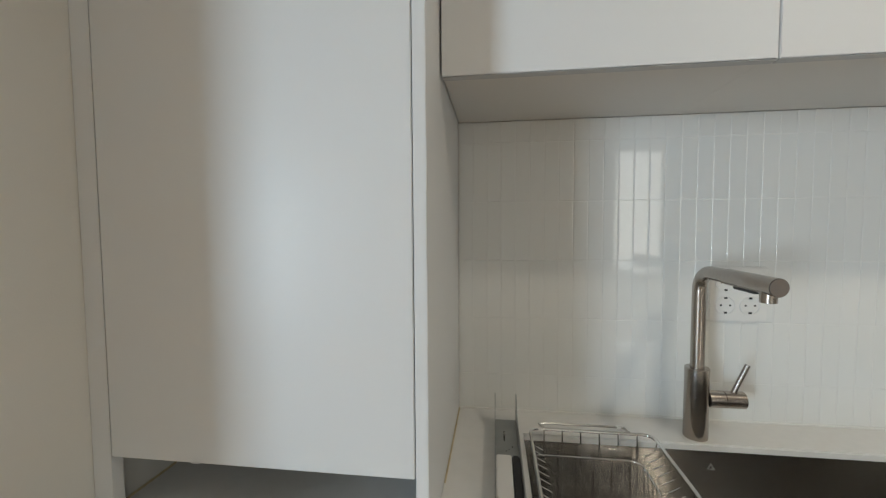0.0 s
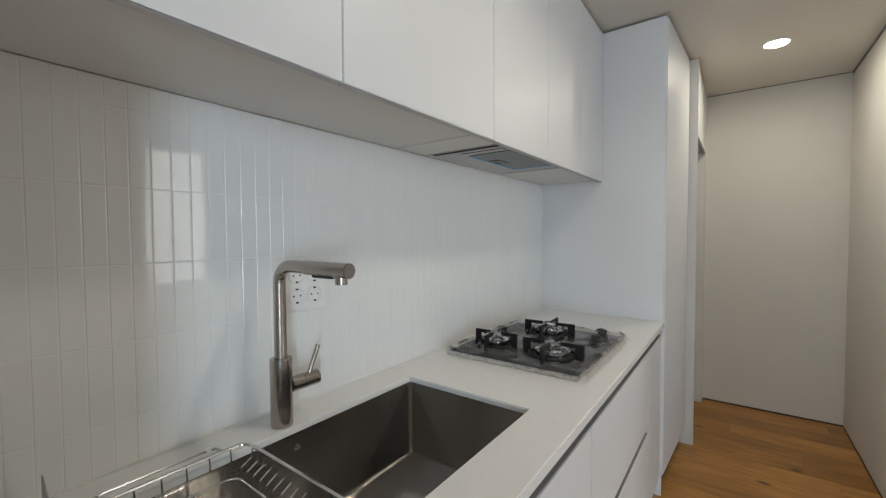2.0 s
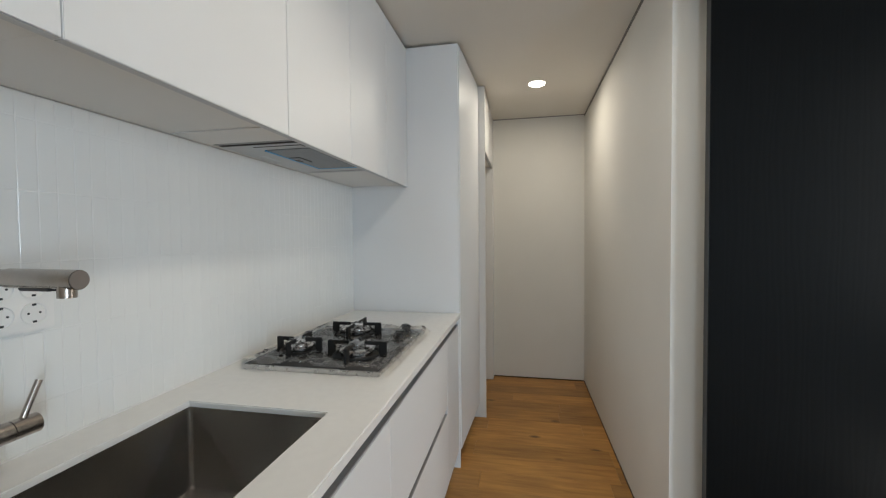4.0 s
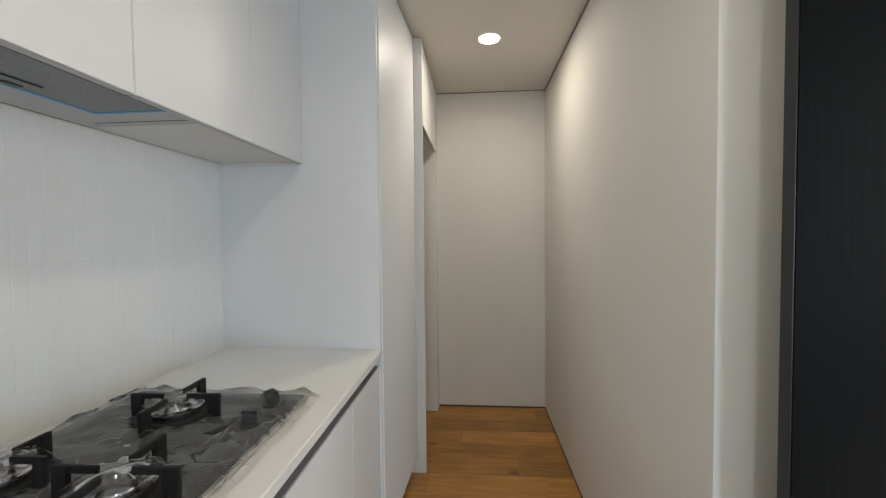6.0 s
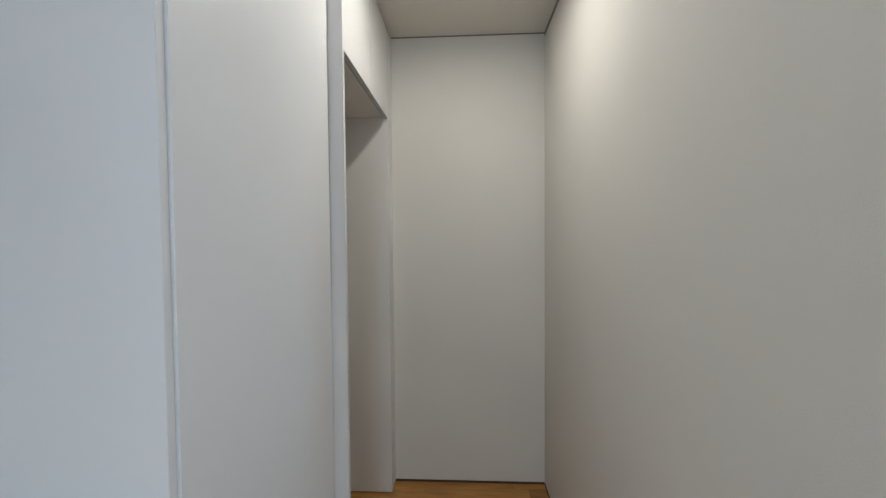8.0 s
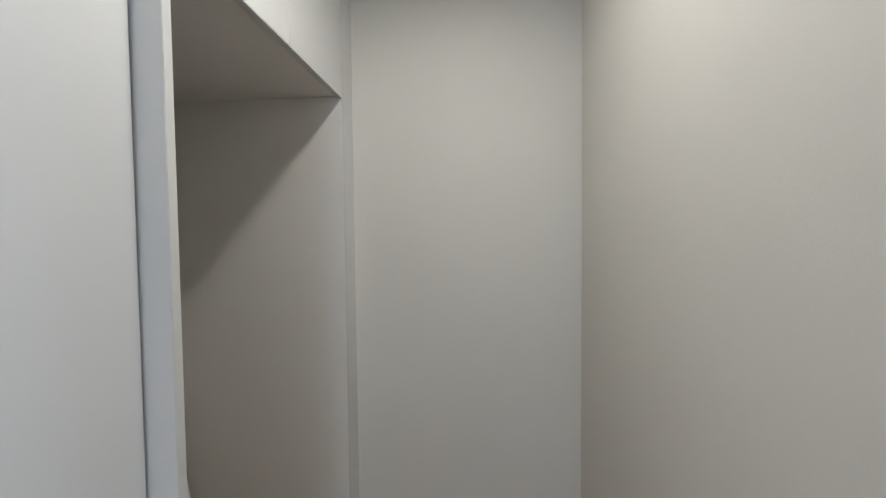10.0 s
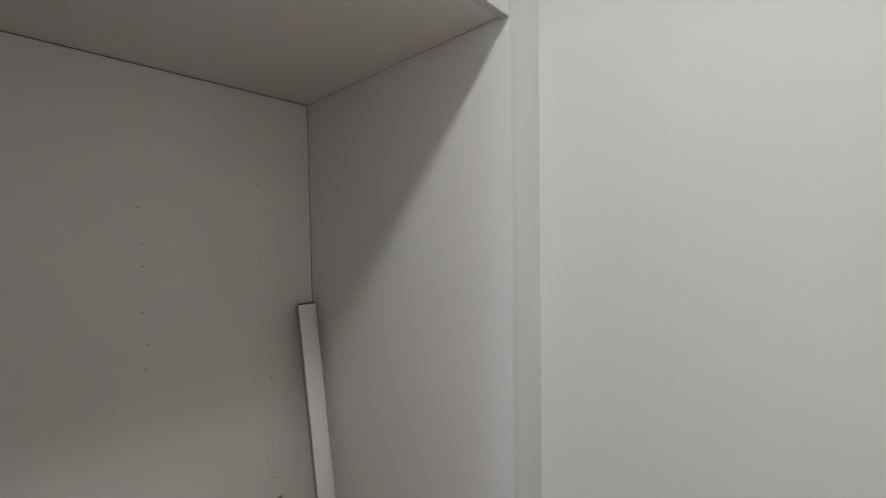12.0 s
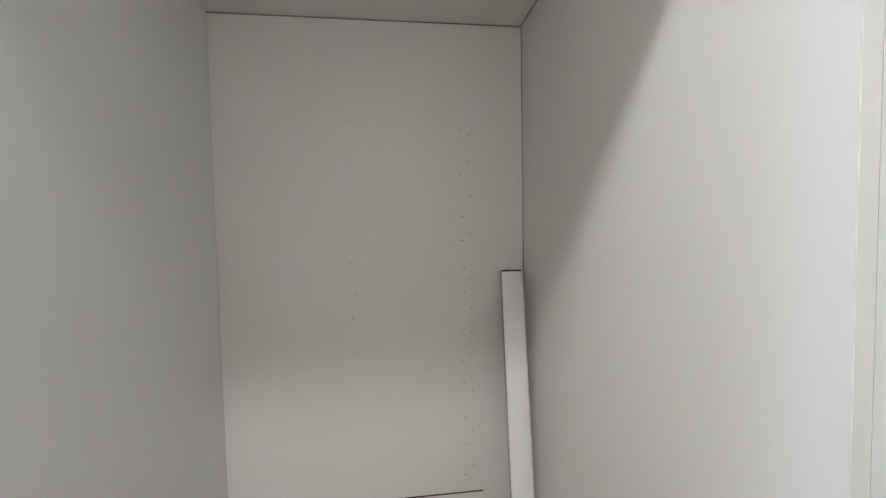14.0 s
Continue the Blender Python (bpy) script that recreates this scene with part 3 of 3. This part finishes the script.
def hood():
    h = thing("cooker_hood", (1.37, -0.18, Z_U), "built-in grey metal cooker hood with blue protective film", "cooker hood")
    z = Z_U + 0.0095
    boxes("body", M_HOOD, h, (1.10, 1.648, -0.302, -0.030, z - 0.0045, z), bevel=0.001)
    boxes("slot", M_DARK, h, (1.108, 1.122, -0.300, -0.045, z - 0.0062, z - 0.0044), label="dark slot along the hood's edge")
    boxes("filter", M_MESH, h, (1.192, 1.532, -0.298, -0.146, z - 0.0075, z - 0.0045), bevel=0.001, label="fine metal grease filter")
    boxes("protective_film", M_BLUE, h, (1.196, 1.541, -0.145, -0.136, z - 0.0082, z - 0.0046), (1.533, 1.542, -0.299, -0.145, z - 0.0082, z - 0.0046), label="blue film along the filter's edge")
    boxes("filter_latch", M_BLACK, h, (1.352, 1.382, -0.163, -0.147, z - 0.0095, z - 0.0075), (1.308, 1.390, -0.192, -0.187, z - 0.0095, z - 0.0075), (1.308, 1.313, -0.187, -0.150, z - 0.0095, z - 0.0075), bevel=0.0008, label="black filter latch")
    boxes("seam", M_DARK, h, (1.150, 1.155, -0.292, -0.129, z - 0.0056, z - 0.0044), (1.155, 1.176, -0.292, -0.288, z - 0.0056, z - 0.0044))
    boxes("seam", M_REVEAL, h, (1.612, 1.615, -0.300, -0.060, z - 0.0056, z - 0.0044))
    boxes("maker_plate", M_EDGE, h, (1.27, 1.37, -0.082, -0.064, z - 0.0054, z - 0.0044))
    boxes("access_panel", M_LAM_RAW, h, (0.967, 1.098, -0.302, -0.012, z - 0.0030, z + 0.0002), bevel=0.0006, label="plain white panel beside the hood")


hood()


def counter_cabinet():
    c = thing("counter_cabinet", (-0.25, -0.22, Z_C), "white tall cabinet on the worktop above an open gap", "cabinet")
    yf, zb = -0.455, 0.955
    boxes("side_panel", M_LAM, c, (-0.018, 0.0, yf, -0.001, Z_C + 0.0005, 2.286), bevel=0.001)
    boxes("door", M_LAM, c, (-0.4855, -0.0195, yf, yf + 0.019, zb, 2.284), bevel=0.0012)
    boxes("filler", M_LAM, c, (W_L + 0.001, -0.4875, yf + 0.001, yf + 0.02, Z_C + 0.0005, 2.286))
    boxes("side_panel", M_LAM, c, (-0.4875, -0.470, -0.30, -0.001, Z_C + 0.0005, 2.286))
    boxes("carcass", M_LAM_RAW, c, (-0.4695, -0.0185, yf + 0.025, -0.001, 1.02, 1.04), (-0.4695, -0.0185, -0.02, -0.001, Z_C + 0.001, 2.28))


counter_cabinet()
structure("trim_back_bead", M_WHITEP, "thin white sealant bead along the splashback", "trim", (0.004, X_T - 0.001, -0.0035, -0.0002, Z_C, Z_C + 0.003))
structure("trim_sealant", M_STAIN, "thin yellowed sealant bead at the worktop corner", "trim", (0.0003, 0.003, -0.30, -0.004, Z_C, Z_C + 0.003), (W_L, W_L + 0.004, -0.46, -0.30, Z_C, Z_C + 0.003), bevel=0.0008)


def tall_unit():
    t = thing("tall_cabinet", (2.49, -0.3, 0), "floor-to-ceiling matt white handleless tall cabinet", "cabinet")
    boxes("side_panel", M_LAM, t, (X_T, X_T + 0.018, -0.606, 0.019, 0.0, 2.288), bevel=0.001)
    door = boxes("door", M_LAM, t, (0, X_P - X_T - 0.0225, -0.010, 0.009, 0.095, 2.286), bevel=0.0012, label="door standing very slightly ajar")
    door.matrix_world = pose(X_T + 0.0195, -0.601, 0, 0, 0, -3.2)
    boxes("carcass", M_LAM_RAW, t, (X_T + 0.0185, X_P - 0.001, -0.585, 0.0, 0.10, 2.284))
    boxes("plinth", M_LAM, t, (X_T + 0.0185, X_P - 0.001, -0.548, -0.530, 0.0, 0.099))


tall_unit()


def niche_unit():
    n = thing("open_niche_cabinet", (3.18, -0.35, 0), "tall white melamine niche with overhead doors, empty inside", "cabinet")
    yf, zn, B = -0.686, 1.862, 0.0376
    boxes("side_panel", M_LAM, n, (X_P, X_P + 0.018, -0.690, 0.047, 0.0, 2.290), bevel=0.001, label="deep white side panel standing proud")
    boxes("side_panel", M_LAM_RAW, n, (X_N, X_N + 0.018, yf, 0.047, 0.006, 2.290), bevel=0.0008)
    boxes("filler", M_LAM, n, (X_N + 0.0185, W_E - 0.0005, yf + 0.0005, yf + 0.019, 0.006, 2.290))
    boxes("back_panel", M_LAM_RAW, n, (X_P + 0.0185, X_N - 0.0005, B, B + 0.0085, 0.02, zn + 0.004))
    boxes("top_panel", M_LAM_RAW, n, (X_P + 0.0185, X_N - 0.003, yf + 0.024, B - 0.0005, zn + 0.005, zn + 0.023))
    boxes("seam", M_DARK, n, (X_P + 0.0185, X_N - 0.001, yf + 0.0205, yf + 0.0235, zn + 0.006, zn + 0.022), (X_N - 0.0028, X_N - 0.0004, yf + 0.024, B - 0.0005, zn + 0.006, zn + 0.022))
    boxes("seam", M_REVEAL, n, (X_N - 0.0016, X_N - 0.0004, B - 0.002, B - 0.0001, 0.02, zn + 0.004))
    boxes("seam", M_REVEAL, n, (X_P + 0.0185, X_N - 0.003, B - 0.002, B - 0.0001, zn + 0.0025, zn + 0.0048))
    mid = 3.190
    for a, b in ((X_P + 0.019, mid), (mid, X_N)):
        d = boxes("overhead_door", M_LAM, n, (a + 0.001, b - 0.001, yf, yf + 0.019, zn, 2.288), bevel=0.001)
        boxes("bottom_edge", M_EDGE, d, (a + 0.002, b - 0.002, yf + 0.001, yf + 0.018, zn - 0.0006, zn + 0.001), label="grey edge banding under the door")
    boxes("cover_plate", M_LAM_RAW, n, (3.222, 3.432, B - 0.0028, B - 0.0002, 0.42, 0.709))
    boxes("cover_gap", M_BROWN, n, (3.220, 3.434, B - 0.0015, B - 0.0001, 0.7092, 0.7122))
    bm = bmesh.new()
    rng = random.Random(7)
    for cx, count, spread in ((3.125, 9, 0.006), (3.392, 12, 0.004), (3.410, 13, 0.003)):
        z = 1.70
        for k in range(count):
            z -= rng.uniform(0.05, 0.11)
            x = cx + rng.uniform(-spread, spread)
            add_box(bm, x - 0.0022, x + 0.0022, B - 0.0006, B - 0.0001, z - 0.0007, z + 0.0007)
    tagged(part("nail_marks", bm, M_BROWN, n, "tiny dark nail holes in the board"), kind="stuff")


niche_unit()


def leaning_profile():
    p = thing("mounting_profile", (3.47, -0.12, 0), "long white aluminium profile leaning in the niche corner", "profile")
    foot, head = Vector((3.482, -0.222, 0.004)), Vector((3.502, 0.006, 1.268))
    up = (head - foot).normalized()
    across = (Vector((0.995, -0.08, 0)) - up * Vector((0.995, -0.08, 0)).dot(up)).normalized()
    out = across.cross(up)
    if out.y > 0:
        out = -out
    m = Matrix((( across.x, out.x, up.x, foot.x), (across.y, out.y, up.y, foot.y), (across.z, out.z, up.z, foot.z), (0, 0, 0, 1)))
    ln = (head - foot).length
    bm = bmesh.new()
    w, d, t = 0.0255, 0.024, 0.0016
    arc = [(w * math.sin(q), d - 0.0055 + 0.0055 * math.cos(q)) for q in (radians(-90 + 15 * k) for k in range(13))]
    outline = arc + [(w - t, d - 0.0065), (-w + t, d - 0.0065)]
    low, high = [[bm.verts.new((a, b, z)) for a, b in outline] for z in (0, ln)]
    for k in range(len(outline)):
        n = (k + 1) % len(outline)
        bm.faces.new((low[k], low[n], high[n], high[k])).smooth = k < 12
    bm.faces.new(low[::-1])
    bm.faces.new(high)
    part_1 = part("face", bm, M_WHITEP, p)
    part_1.data.transform(m)
    bm = bmesh.new()
    for s in (-1, 1):
        add_box(bm, s * (w - t) - t, s * (w - t) + t, 0, d - 0.0068, 0, ln + 0.002)
    add_box(bm, -w + 2 * t, w - 2 * t, 0, t, 0, ln + 0.005)
    add_box(bm, -0.003, 0.003, t, d - 0.009, 0, ln + 0.003)
    part_2 = part("channel", bm, M_ALU, p, "grey channel walls behind the face")
    part_2.data.transform(m)
    # Solid filler, its dark colour standing in for shade inside the hollow.
    bm = bmesh.new()
    for s in (-1, 1):
        add_box(bm, min(s * (w - 2 * t - 0.0004), s * 0.0034), max(s * (w - 2 * t - 0.0004), s * 0.0034), t + 0.0004, d - 0.0072, 0.01, ln + 0.0045)
    part_3 = part("dark_core", bm, M_DARK, p, "solid filler coloured dark for the shaded hollow of the profile")
    part_3.data.transform(m)


leaning_profile()


# ---- things on the worktop ----
def hob():
    h = thing("gas_hob", (1.43, -0.30, Z_C), "steel three-burner gas hob still under plastic film", "hob")
    x0, x1, y0, y1 = 1.148, 1.708, -0.530, -0.070
    boxes("plate", M_HOB, h, (x0, x1, y0, y1, Z_C + 0.0005, Z_C + 0.0155), bevel=0.003)
    boxes("glass_top", M_HOBTOP, h, (x0 + 0.006, x1 - 0.006, y0 + 0.006, y1 - 0.006, Z_C + 0.0150, Z_C + 0.0160), bevel=0.0004, label="dark glossy top surface")
    zt = Z_C + 0.016
    for cx, cy, s in BURNERS:
        bm = bmesh.new()
        add_lathe(bm, [(0.070 * s, 0), (0.066 * s, 0.004), (0.050 * s, 0.006), (0.044 * s, 0.006)], 36, Matrix.Translation((cx, cy, zt)))
        part("drip_ring", bm, M_IRON, h)
        bm = bmesh.new()
        add_lathe(bm, [(0.050 * s, 0.004), (0.050 * s, 0.018), (0.054 * s, 0.020), (0.054 * s, 0.024), (0.045 * s, 0.026)], 36, Matrix.Translation((cx, cy, zt)))
        b = part("burner", bm, M_BURNER, h)
        bm = bmesh.new()
        add_lathe(bm, [(0.042 * s, 0.026), (0.042 * s, 0.029), (0.032 * s, 0.033), (0.006, 0.034), (0.005, 0.040)], 36, Matrix.Translation((cx, cy, zt)))
        part("burner_cap", bm, M_BURNER, b)
        bm = bmesh.new()
        ring = [(cx + 0.072 * s * math.cos(q), cy + 0.072 * s * math.sin(q), zt + 0.009) for q in (2 * math.pi * k / 32 for k in range(33))]
        add_tube(bm, ring, 0.005, 8, False)
        grate = part("pan_support", bm, M_IRON, h, "black cast-iron pan support")
        for q in (2, 92, 182, 272):
            bm = bmesh.new()
            add_box(bm, 0.072 * s, 0.098 * s, -0.0045, 0.0045, 0.0005, 0.052, 0.0015)
            add_box(bm, 0.026 * s, 0.073 * s, -0.0035, 0.0035, 0.040, 0.052, 0.001)
            bmesh.ops.transform(bm, matrix=Matrix.Translation((cx, cy, zt)) @ Matrix.Rotation(radians(q), 4, "Z"), verts=bm.verts)
            part("prong", bm, M_IRON, grate)
    for cx, cy in KNOBS:
        bm = bmesh.new()
        add_lathe(bm, [(0.021, 0), (0.021, 0.004), (0.018, 0.006), (0.017, 0.024), (0.015, 0.026)], 28, Matrix.Translation((cx, cy, zt)))
        add_box(bm, cx - 0.004, cx + 0.004, cy - 0.017, cy + 0.017, zt + 0.022, zt + 0.032, 0.0015)
        part("knob", bm, M_BLACK, h, "black control knob")


BURNERS = ((1.305, -0.180, 0.85), (1.567, -0.279, 1.05), (1.290, -0.400, 1.05))
KNOBS = ((1.535, -0.472), (1.640, -0.466))
hob()


def hob_film():
    nx, ny = 34, 28
    rng = random.Random(21)
    x0, x1, y0, y1 = 1.149, 1.742, -0.552, -0.062
    px0, px1, py0, py1 = 1.146, 1.710, -0.532, -0.068
    bm = bmesh.new()
    grid = []
    for i in range(nx + 1):
        row = []
        for j in range(ny + 1):
            x = x0 + (x1 - x0) * i / nx + rng.uniform(-0.004, 0.004)
            y = y0 + (y1 - y0) * j / ny + rng.uniform(-0.004, 0.004)
            out = max(px0 - x, x - px1, py0 - y, y - py1, 0)
            edge = 1 - min(1, out / 0.007)
            crease = (1 - abs(noise.noise(Vector((x * 6, y * 9, 1))))) ** 4 + 0.7 * (1 - abs(noise.noise(Vector((x * 15, y * 11, 5))))) ** 6
            z = Z_C + 0.0018 + edge * 0.0158 + (0.10 + 0.90 * edge) * (0.011 * crease + rng.uniform(0, 0.0026))
            for cx, cy, q in BURNERS:
                if math.hypot(x - cx, y - cy) < 0.066 * q:
                    z = Z_C + 0.016 + (0.044 if math.hypot(x - cx, y - cy) < 0.044 * q else 0.031) + 0.006 * crease
            for cx, cy in KNOBS:
                near = math.hypot(x - cx, y - cy)
                z = max(z, Z_C + 0.0500 - max(0.0, near - 0.018) * 2.2) if near < 0.035 else z
            row.append(bm.verts.new((x, y, z)))
        grid.append(row)
    for i in range(nx):
        for j in range(ny):
            a, b, c, d = grid[i][j], grid[i + 1][j], grid[i + 1][j + 1], grid[i][j + 1]
            mid = (a.co + c.co) / 2
            if any(0.056 * q < math.hypot(mid.x - cx, mid.y - cy) < 0.080 * q for cx, cy, q in BURNERS):
                continue
            if rng.random() < 0.5:
                bm.faces.new((a, b, c)), bm.faces.new((a, c, d))
            else:
                bm.faces.new((a, b, d)), bm.faces.new((b, c, d))
    ob = part("plastic_film", bm, M_FILM)
    tagged(ob, "crumpled clear plastic film lying over the gas hob", "plastic film")


hob_film()


def dish_basket():
    b = thing("dish_basket", (0.285, -0.29, 0.83), "chrome wire dish basket hung in the sink", "dish basket")
    x0, x1, y0, y1, zt, zb = 0.162, 0.410, -0.482, -0.122, 0.868, 0.725

    def loop(a, c, d, e, z, r=0.02):
        pts = []
        for cx, cy, s0 in ((c - r, e - r, 0), (a + r, e - r, 90), (a + r, d + r, 180), (c - r, d + r, 270)):
            pts += [(cx + r * math.cos(radians(s0 + 30 * k)), cy + r * math.sin(radians(s0 + 30 * k)), z) for k in range(4)]
        return pts + pts[:1]

    bm = bmesh.new()
    add_tube(bm, loop(x0, x1, y0, y1, zt), 0.0032, 8, False)
    part("rim", bm, M_CHROME, b)
    bm = bmesh.new()
    add_tube(bm, loop(x0 + 0.006, x1 - 0.024, y0 + 0.005, y1 - 0.005, zt - 0.055), 0.0022, 8, False)
    part("middle_rail", bm, M_CHROME, b)
    bm = bmesh.new()
    add_tube(bm, loop(x0 + 0.02, x1 - 0.02, y0 + 0.02, y1 - 0.02, zb), 0.0026, 8, False)
    part("bottom_rail", bm, M_CHROME, b)
    for k in range(6):
        x = x0 + 0.030 + (x1 - x0 - 0.06) * k / 5
        bm = bmesh.new()
        add_tube(bm, [(x, y1, zt), (x, y1 - 0.004, zt - 0.055), (x, y1 - 0.008, zb), (x, y0 + 0.008, zb), (x, y0 + 0.004, zt - 0.055), (x, y0, zt)], 0.0016, 6)
        part("wire", bm, M_CHROME, b)
    for k in range(15):
        y = y1 - 0.025 - (y1 - y0 - 0.05) * k / 14
        for xe, s in ((x1, -1), (x0, 1)):
            bm = bmesh.new()
            add_tube(bm, [(xe, y, zt), (xe + s * 0.004, y, zt - 0.022), (xe + s * 0.024, y - 0.004, zt - 0.030), (xe + s * 0.026, y - 0.004, zt - 0.055), (xe + s * 0.02, y, zb)], 0.0016, 6)
            part("wire", bm, M_CHROME, b)
    bm = bmesh.new()
    add_tube(bm, [(x0 + 0.03, y1 + 0.003, zt + 0.001), (x0 + 0.022, y1 + 0.018, zt + 0.002), (x0 + 0.035, y1 + 0.022, zt + 0.002), (x1 - 0.07, y1 + 0.022, zt + 0.002), (x1 - 0.05, y1 + 0.018, zt + 0.002), (x1 - 0.045, y1 + 0.003, zt + 0.001)], 0.0028, 8)
    hook = part("hanging_bar", bm, M_CHROME, b)
    bm = bmesh.new()
    add_box(bm, x1 - 0.066, x1 - 0.052, y1 + 0.017, y1 + 0.027, zt - 0.002, zt + 0.006, 0.002)
    part("sleeve", bm, M_WHITEP, hook, "clear plastic sleeve")


dish_basket()


def rail_bracket():
    r = thing("drawer_rail", (0.112, -0.25, Z_C), "grey galvanised drawer rail lying on the worktop", "drawer rail")
    x0, x1, y0, y1, z = 0.088, 0.137, -0.46, -0.058, Z_C + 0.0005
    boxes("base_plate", M_ZINC, r, (x0, x1, y0, y1, z, z + 0.0018))
    for xa in (x0, x1 - 0.0016):
        bm = bmesh.new()
        prof = [(y1 + 0.0, z), (y1 + 0.0, z + 0.064), (y1 - 0.008, z + 0.063), (y1 - 0.06, z + 0.034), (y0, z + 0.028), (y0, z)]
        a = [bm.verts.new((xa, y, q)) for y, q in prof]
        b = [bm.verts.new((xa + 0.0016, y, q)) for y, q in prof]
        bm.faces.new(a)
        bm.faces.new(b[::-1])
        for k in range(len(prof)):
            bm.faces.new((a[k], b[k], b[(k + 1) % len(prof)], a[(k + 1) % len(prof)]))
        part("flange", bm, M_ZINC, r)
    bm = bmesh.new()
    add_tube(bm, [(0.108, -0.13, z + 0.001), (0.108, -0.13, z + 0.008)], 0.0028, 12)
    part("screw", bm, M_CHROME, r)
    boxes("slot", M_DARK, r, (0.1065, 0.1095, -0.150, -0.112, z + 0.0017, z + 0.0024))
    boxes("hole", M_DARK, r, (0.122, 0.125, -0.175, -0.172, z + 0.0017, z + 0.0024), (0.116, 0.118, -0.184, -0.182, z + 0.0017, z + 0.0024), (0.110, 0.112, -0.190, -0.188, z + 0.0017, z + 0.0024))
    boxes("end_block", M_WHITEP, r, (x0 + 0.002, x0 + 0.031, -0.455, -0.235, z + 0.002, z + 0.022), bevel=0.002, label="white plastic runner")
    boxes("clip", M_BLACK, r, (x0 + 0.032, x1 - 0.002, -0.44, -0.228, z + 0.002, z + 0.018), bevel=0.003, label="dark blue-black plastic clip")


rail_bracket()


# ---- tiles and boards ----
def tiles():
    pw, ph, gap = 0.0335, 0.1395, 0.0016
    x_org = 0.304 - 9 * pw
    rows = [(0.8505, 0.9395)] + [(0.9395 + k * ph, 0.9395 + (k + 1) * ph) for k in range(4)] + [(1.4975, Z_U + 0.009)]
    wall = structure("wall_tiling", M_GROUT, "white grout bed behind glossy vertical splashback tiles", "wall", (0.0, X_T, 0.0007, 0.0195, Z_C, Z_U + 0.009))
    shared = {}

    def shape(w, h):
        key = (round(w, 4), round(h, 4))
        if key not in shared:
            bm = bmesh.new()
            rings = []
            for d, y in ((0, 0.006), (0, 0.00040), (0.0005, 0.00007), (0.0014, 0.0)):
                rings.append([bm.verts.new(p) for p in ((d, y, d), (w - d, y, d), (w - d, y, h - d), (d, y, h - d))])
            for a, b in zip(rings, rings[1:]):
                for k in range(4):
                    bm.faces.new((a[k], a[(k + 1) % 4], b[(k + 1) % 4], b[k]))
            bm.faces.new(rings[-1])
            shared[key] = to_mesh("tile", bm, M_TILE)
            shared[key].shade_flat()
        return shared[key]

    rng = random.Random(3)
    rest = []
    for c in range(-1, 66):
        xa, xb = x_org + c * pw + gap / 2, x_org + (c + 1) * pw - gap / 2
        xa, xb = max(xa, 0.001), min(xb, X_T - 0.001)
        if xb - xa < 0.004:
            continue
        for za, zb in rows:
            lo = za + (gap / 2 if za > 0.86 else 0)
            hi = zb - (gap / 2 if zb < 1.54 else 0)
            tilt = (rng.gauss(0, 0.0016), rng.gauss(0, 0.0016), rng.uniform(-0.0002, 0.0002))
            if c < 49:
                ob = new("tile", shape(xb - xa, hi - lo))
                ob.location = (xa, tilt[2], lo)
                ob.rotation_euler = (tilt[0], 0, tilt[1])
                ob.parent = wall
            else:
                rest.append((xa, xb, lo, hi, tilt))
    verts, faces = [], []
    for xa, xb, lo, hi, tilt in rest:
        me = shape(xb - xa, hi - lo)
        m = Matrix.Translation((xa, tilt[2], lo)) @ Euler((tilt[0], 0, tilt[1])).to_matrix().to_4x4()
        base = len(verts)
        verts += [m @ v.co for v in me.vertices]
        faces += [[base + i for i in p.vertices] for p in me.polygons]
    me = bpy.data.meshes.new("tile_field")
    me.from_pydata(verts, [], faces)
    me.materials.append(M_TILE)
    ob = new("tile_field", me)
    ob.parent = wall
    tagged(ob, kind="stuff")


tiles()


def boards():
    fl = structure("floor", M_BROWN, "oiled oak board floor with knots", "floor", (W_L - 0.15, W_E, S_Y, 0.048, -0.0150, -0.0125), (X_W, W_L - 0.15, S_Y, Y_L + 0.14, -0.0150, -0.0125), (X_W, X_B, Y_S, S_Y, -0.0150, -0.0125))
    rng = random.Random(11)
    width, x = 0.045, W_E - 0.001
    far = bmesh.new()
    while x > X_W + 0.01:
        xa = max(x - width, X_W + 0.001)
        ya = 0.018 if xa > W_L - 0.15 else Y_L + 0.02
        y = ya - rng.uniform(0.1, 1.0)
        lim = -1.47 if xa > 1.6 else S_Y + 0.001 if x > X_B else Y_S + 0.001
        while ya > lim:
            yb = max(y, lim)
            if ya - yb > 0.03:
                hx, hy = (x - xa) / 2 - 0.0004, (ya - yb) / 2 - 0.0004
                cx, cy = (x + xa) / 2, (ya + yb) / 2
                if cx > -1.2 and cy > -2.6:
                    bm = bmesh.new()
                    add_box(bm, -hx, hx, -hy, hy, -0.012, 0.0, 0.0008, 1)
                    ob = new("board", to_mesh("board", bm, M_OAK))
                    ob.location = (cx, cy, 0.0)
                    ob.parent = fl
                else:
                    add_box(far, cx - hx, cx + hx, cy - hy, cy + hy, -0.012, 0.0)
            ya, y = yb, yb - rng.uniform(0.45, 1.1)
        x, width = xa, PLANK
    tagged(part("board_field", far, M_OAK, fl), kind="stuff")


PLANK = 0.16
boards()
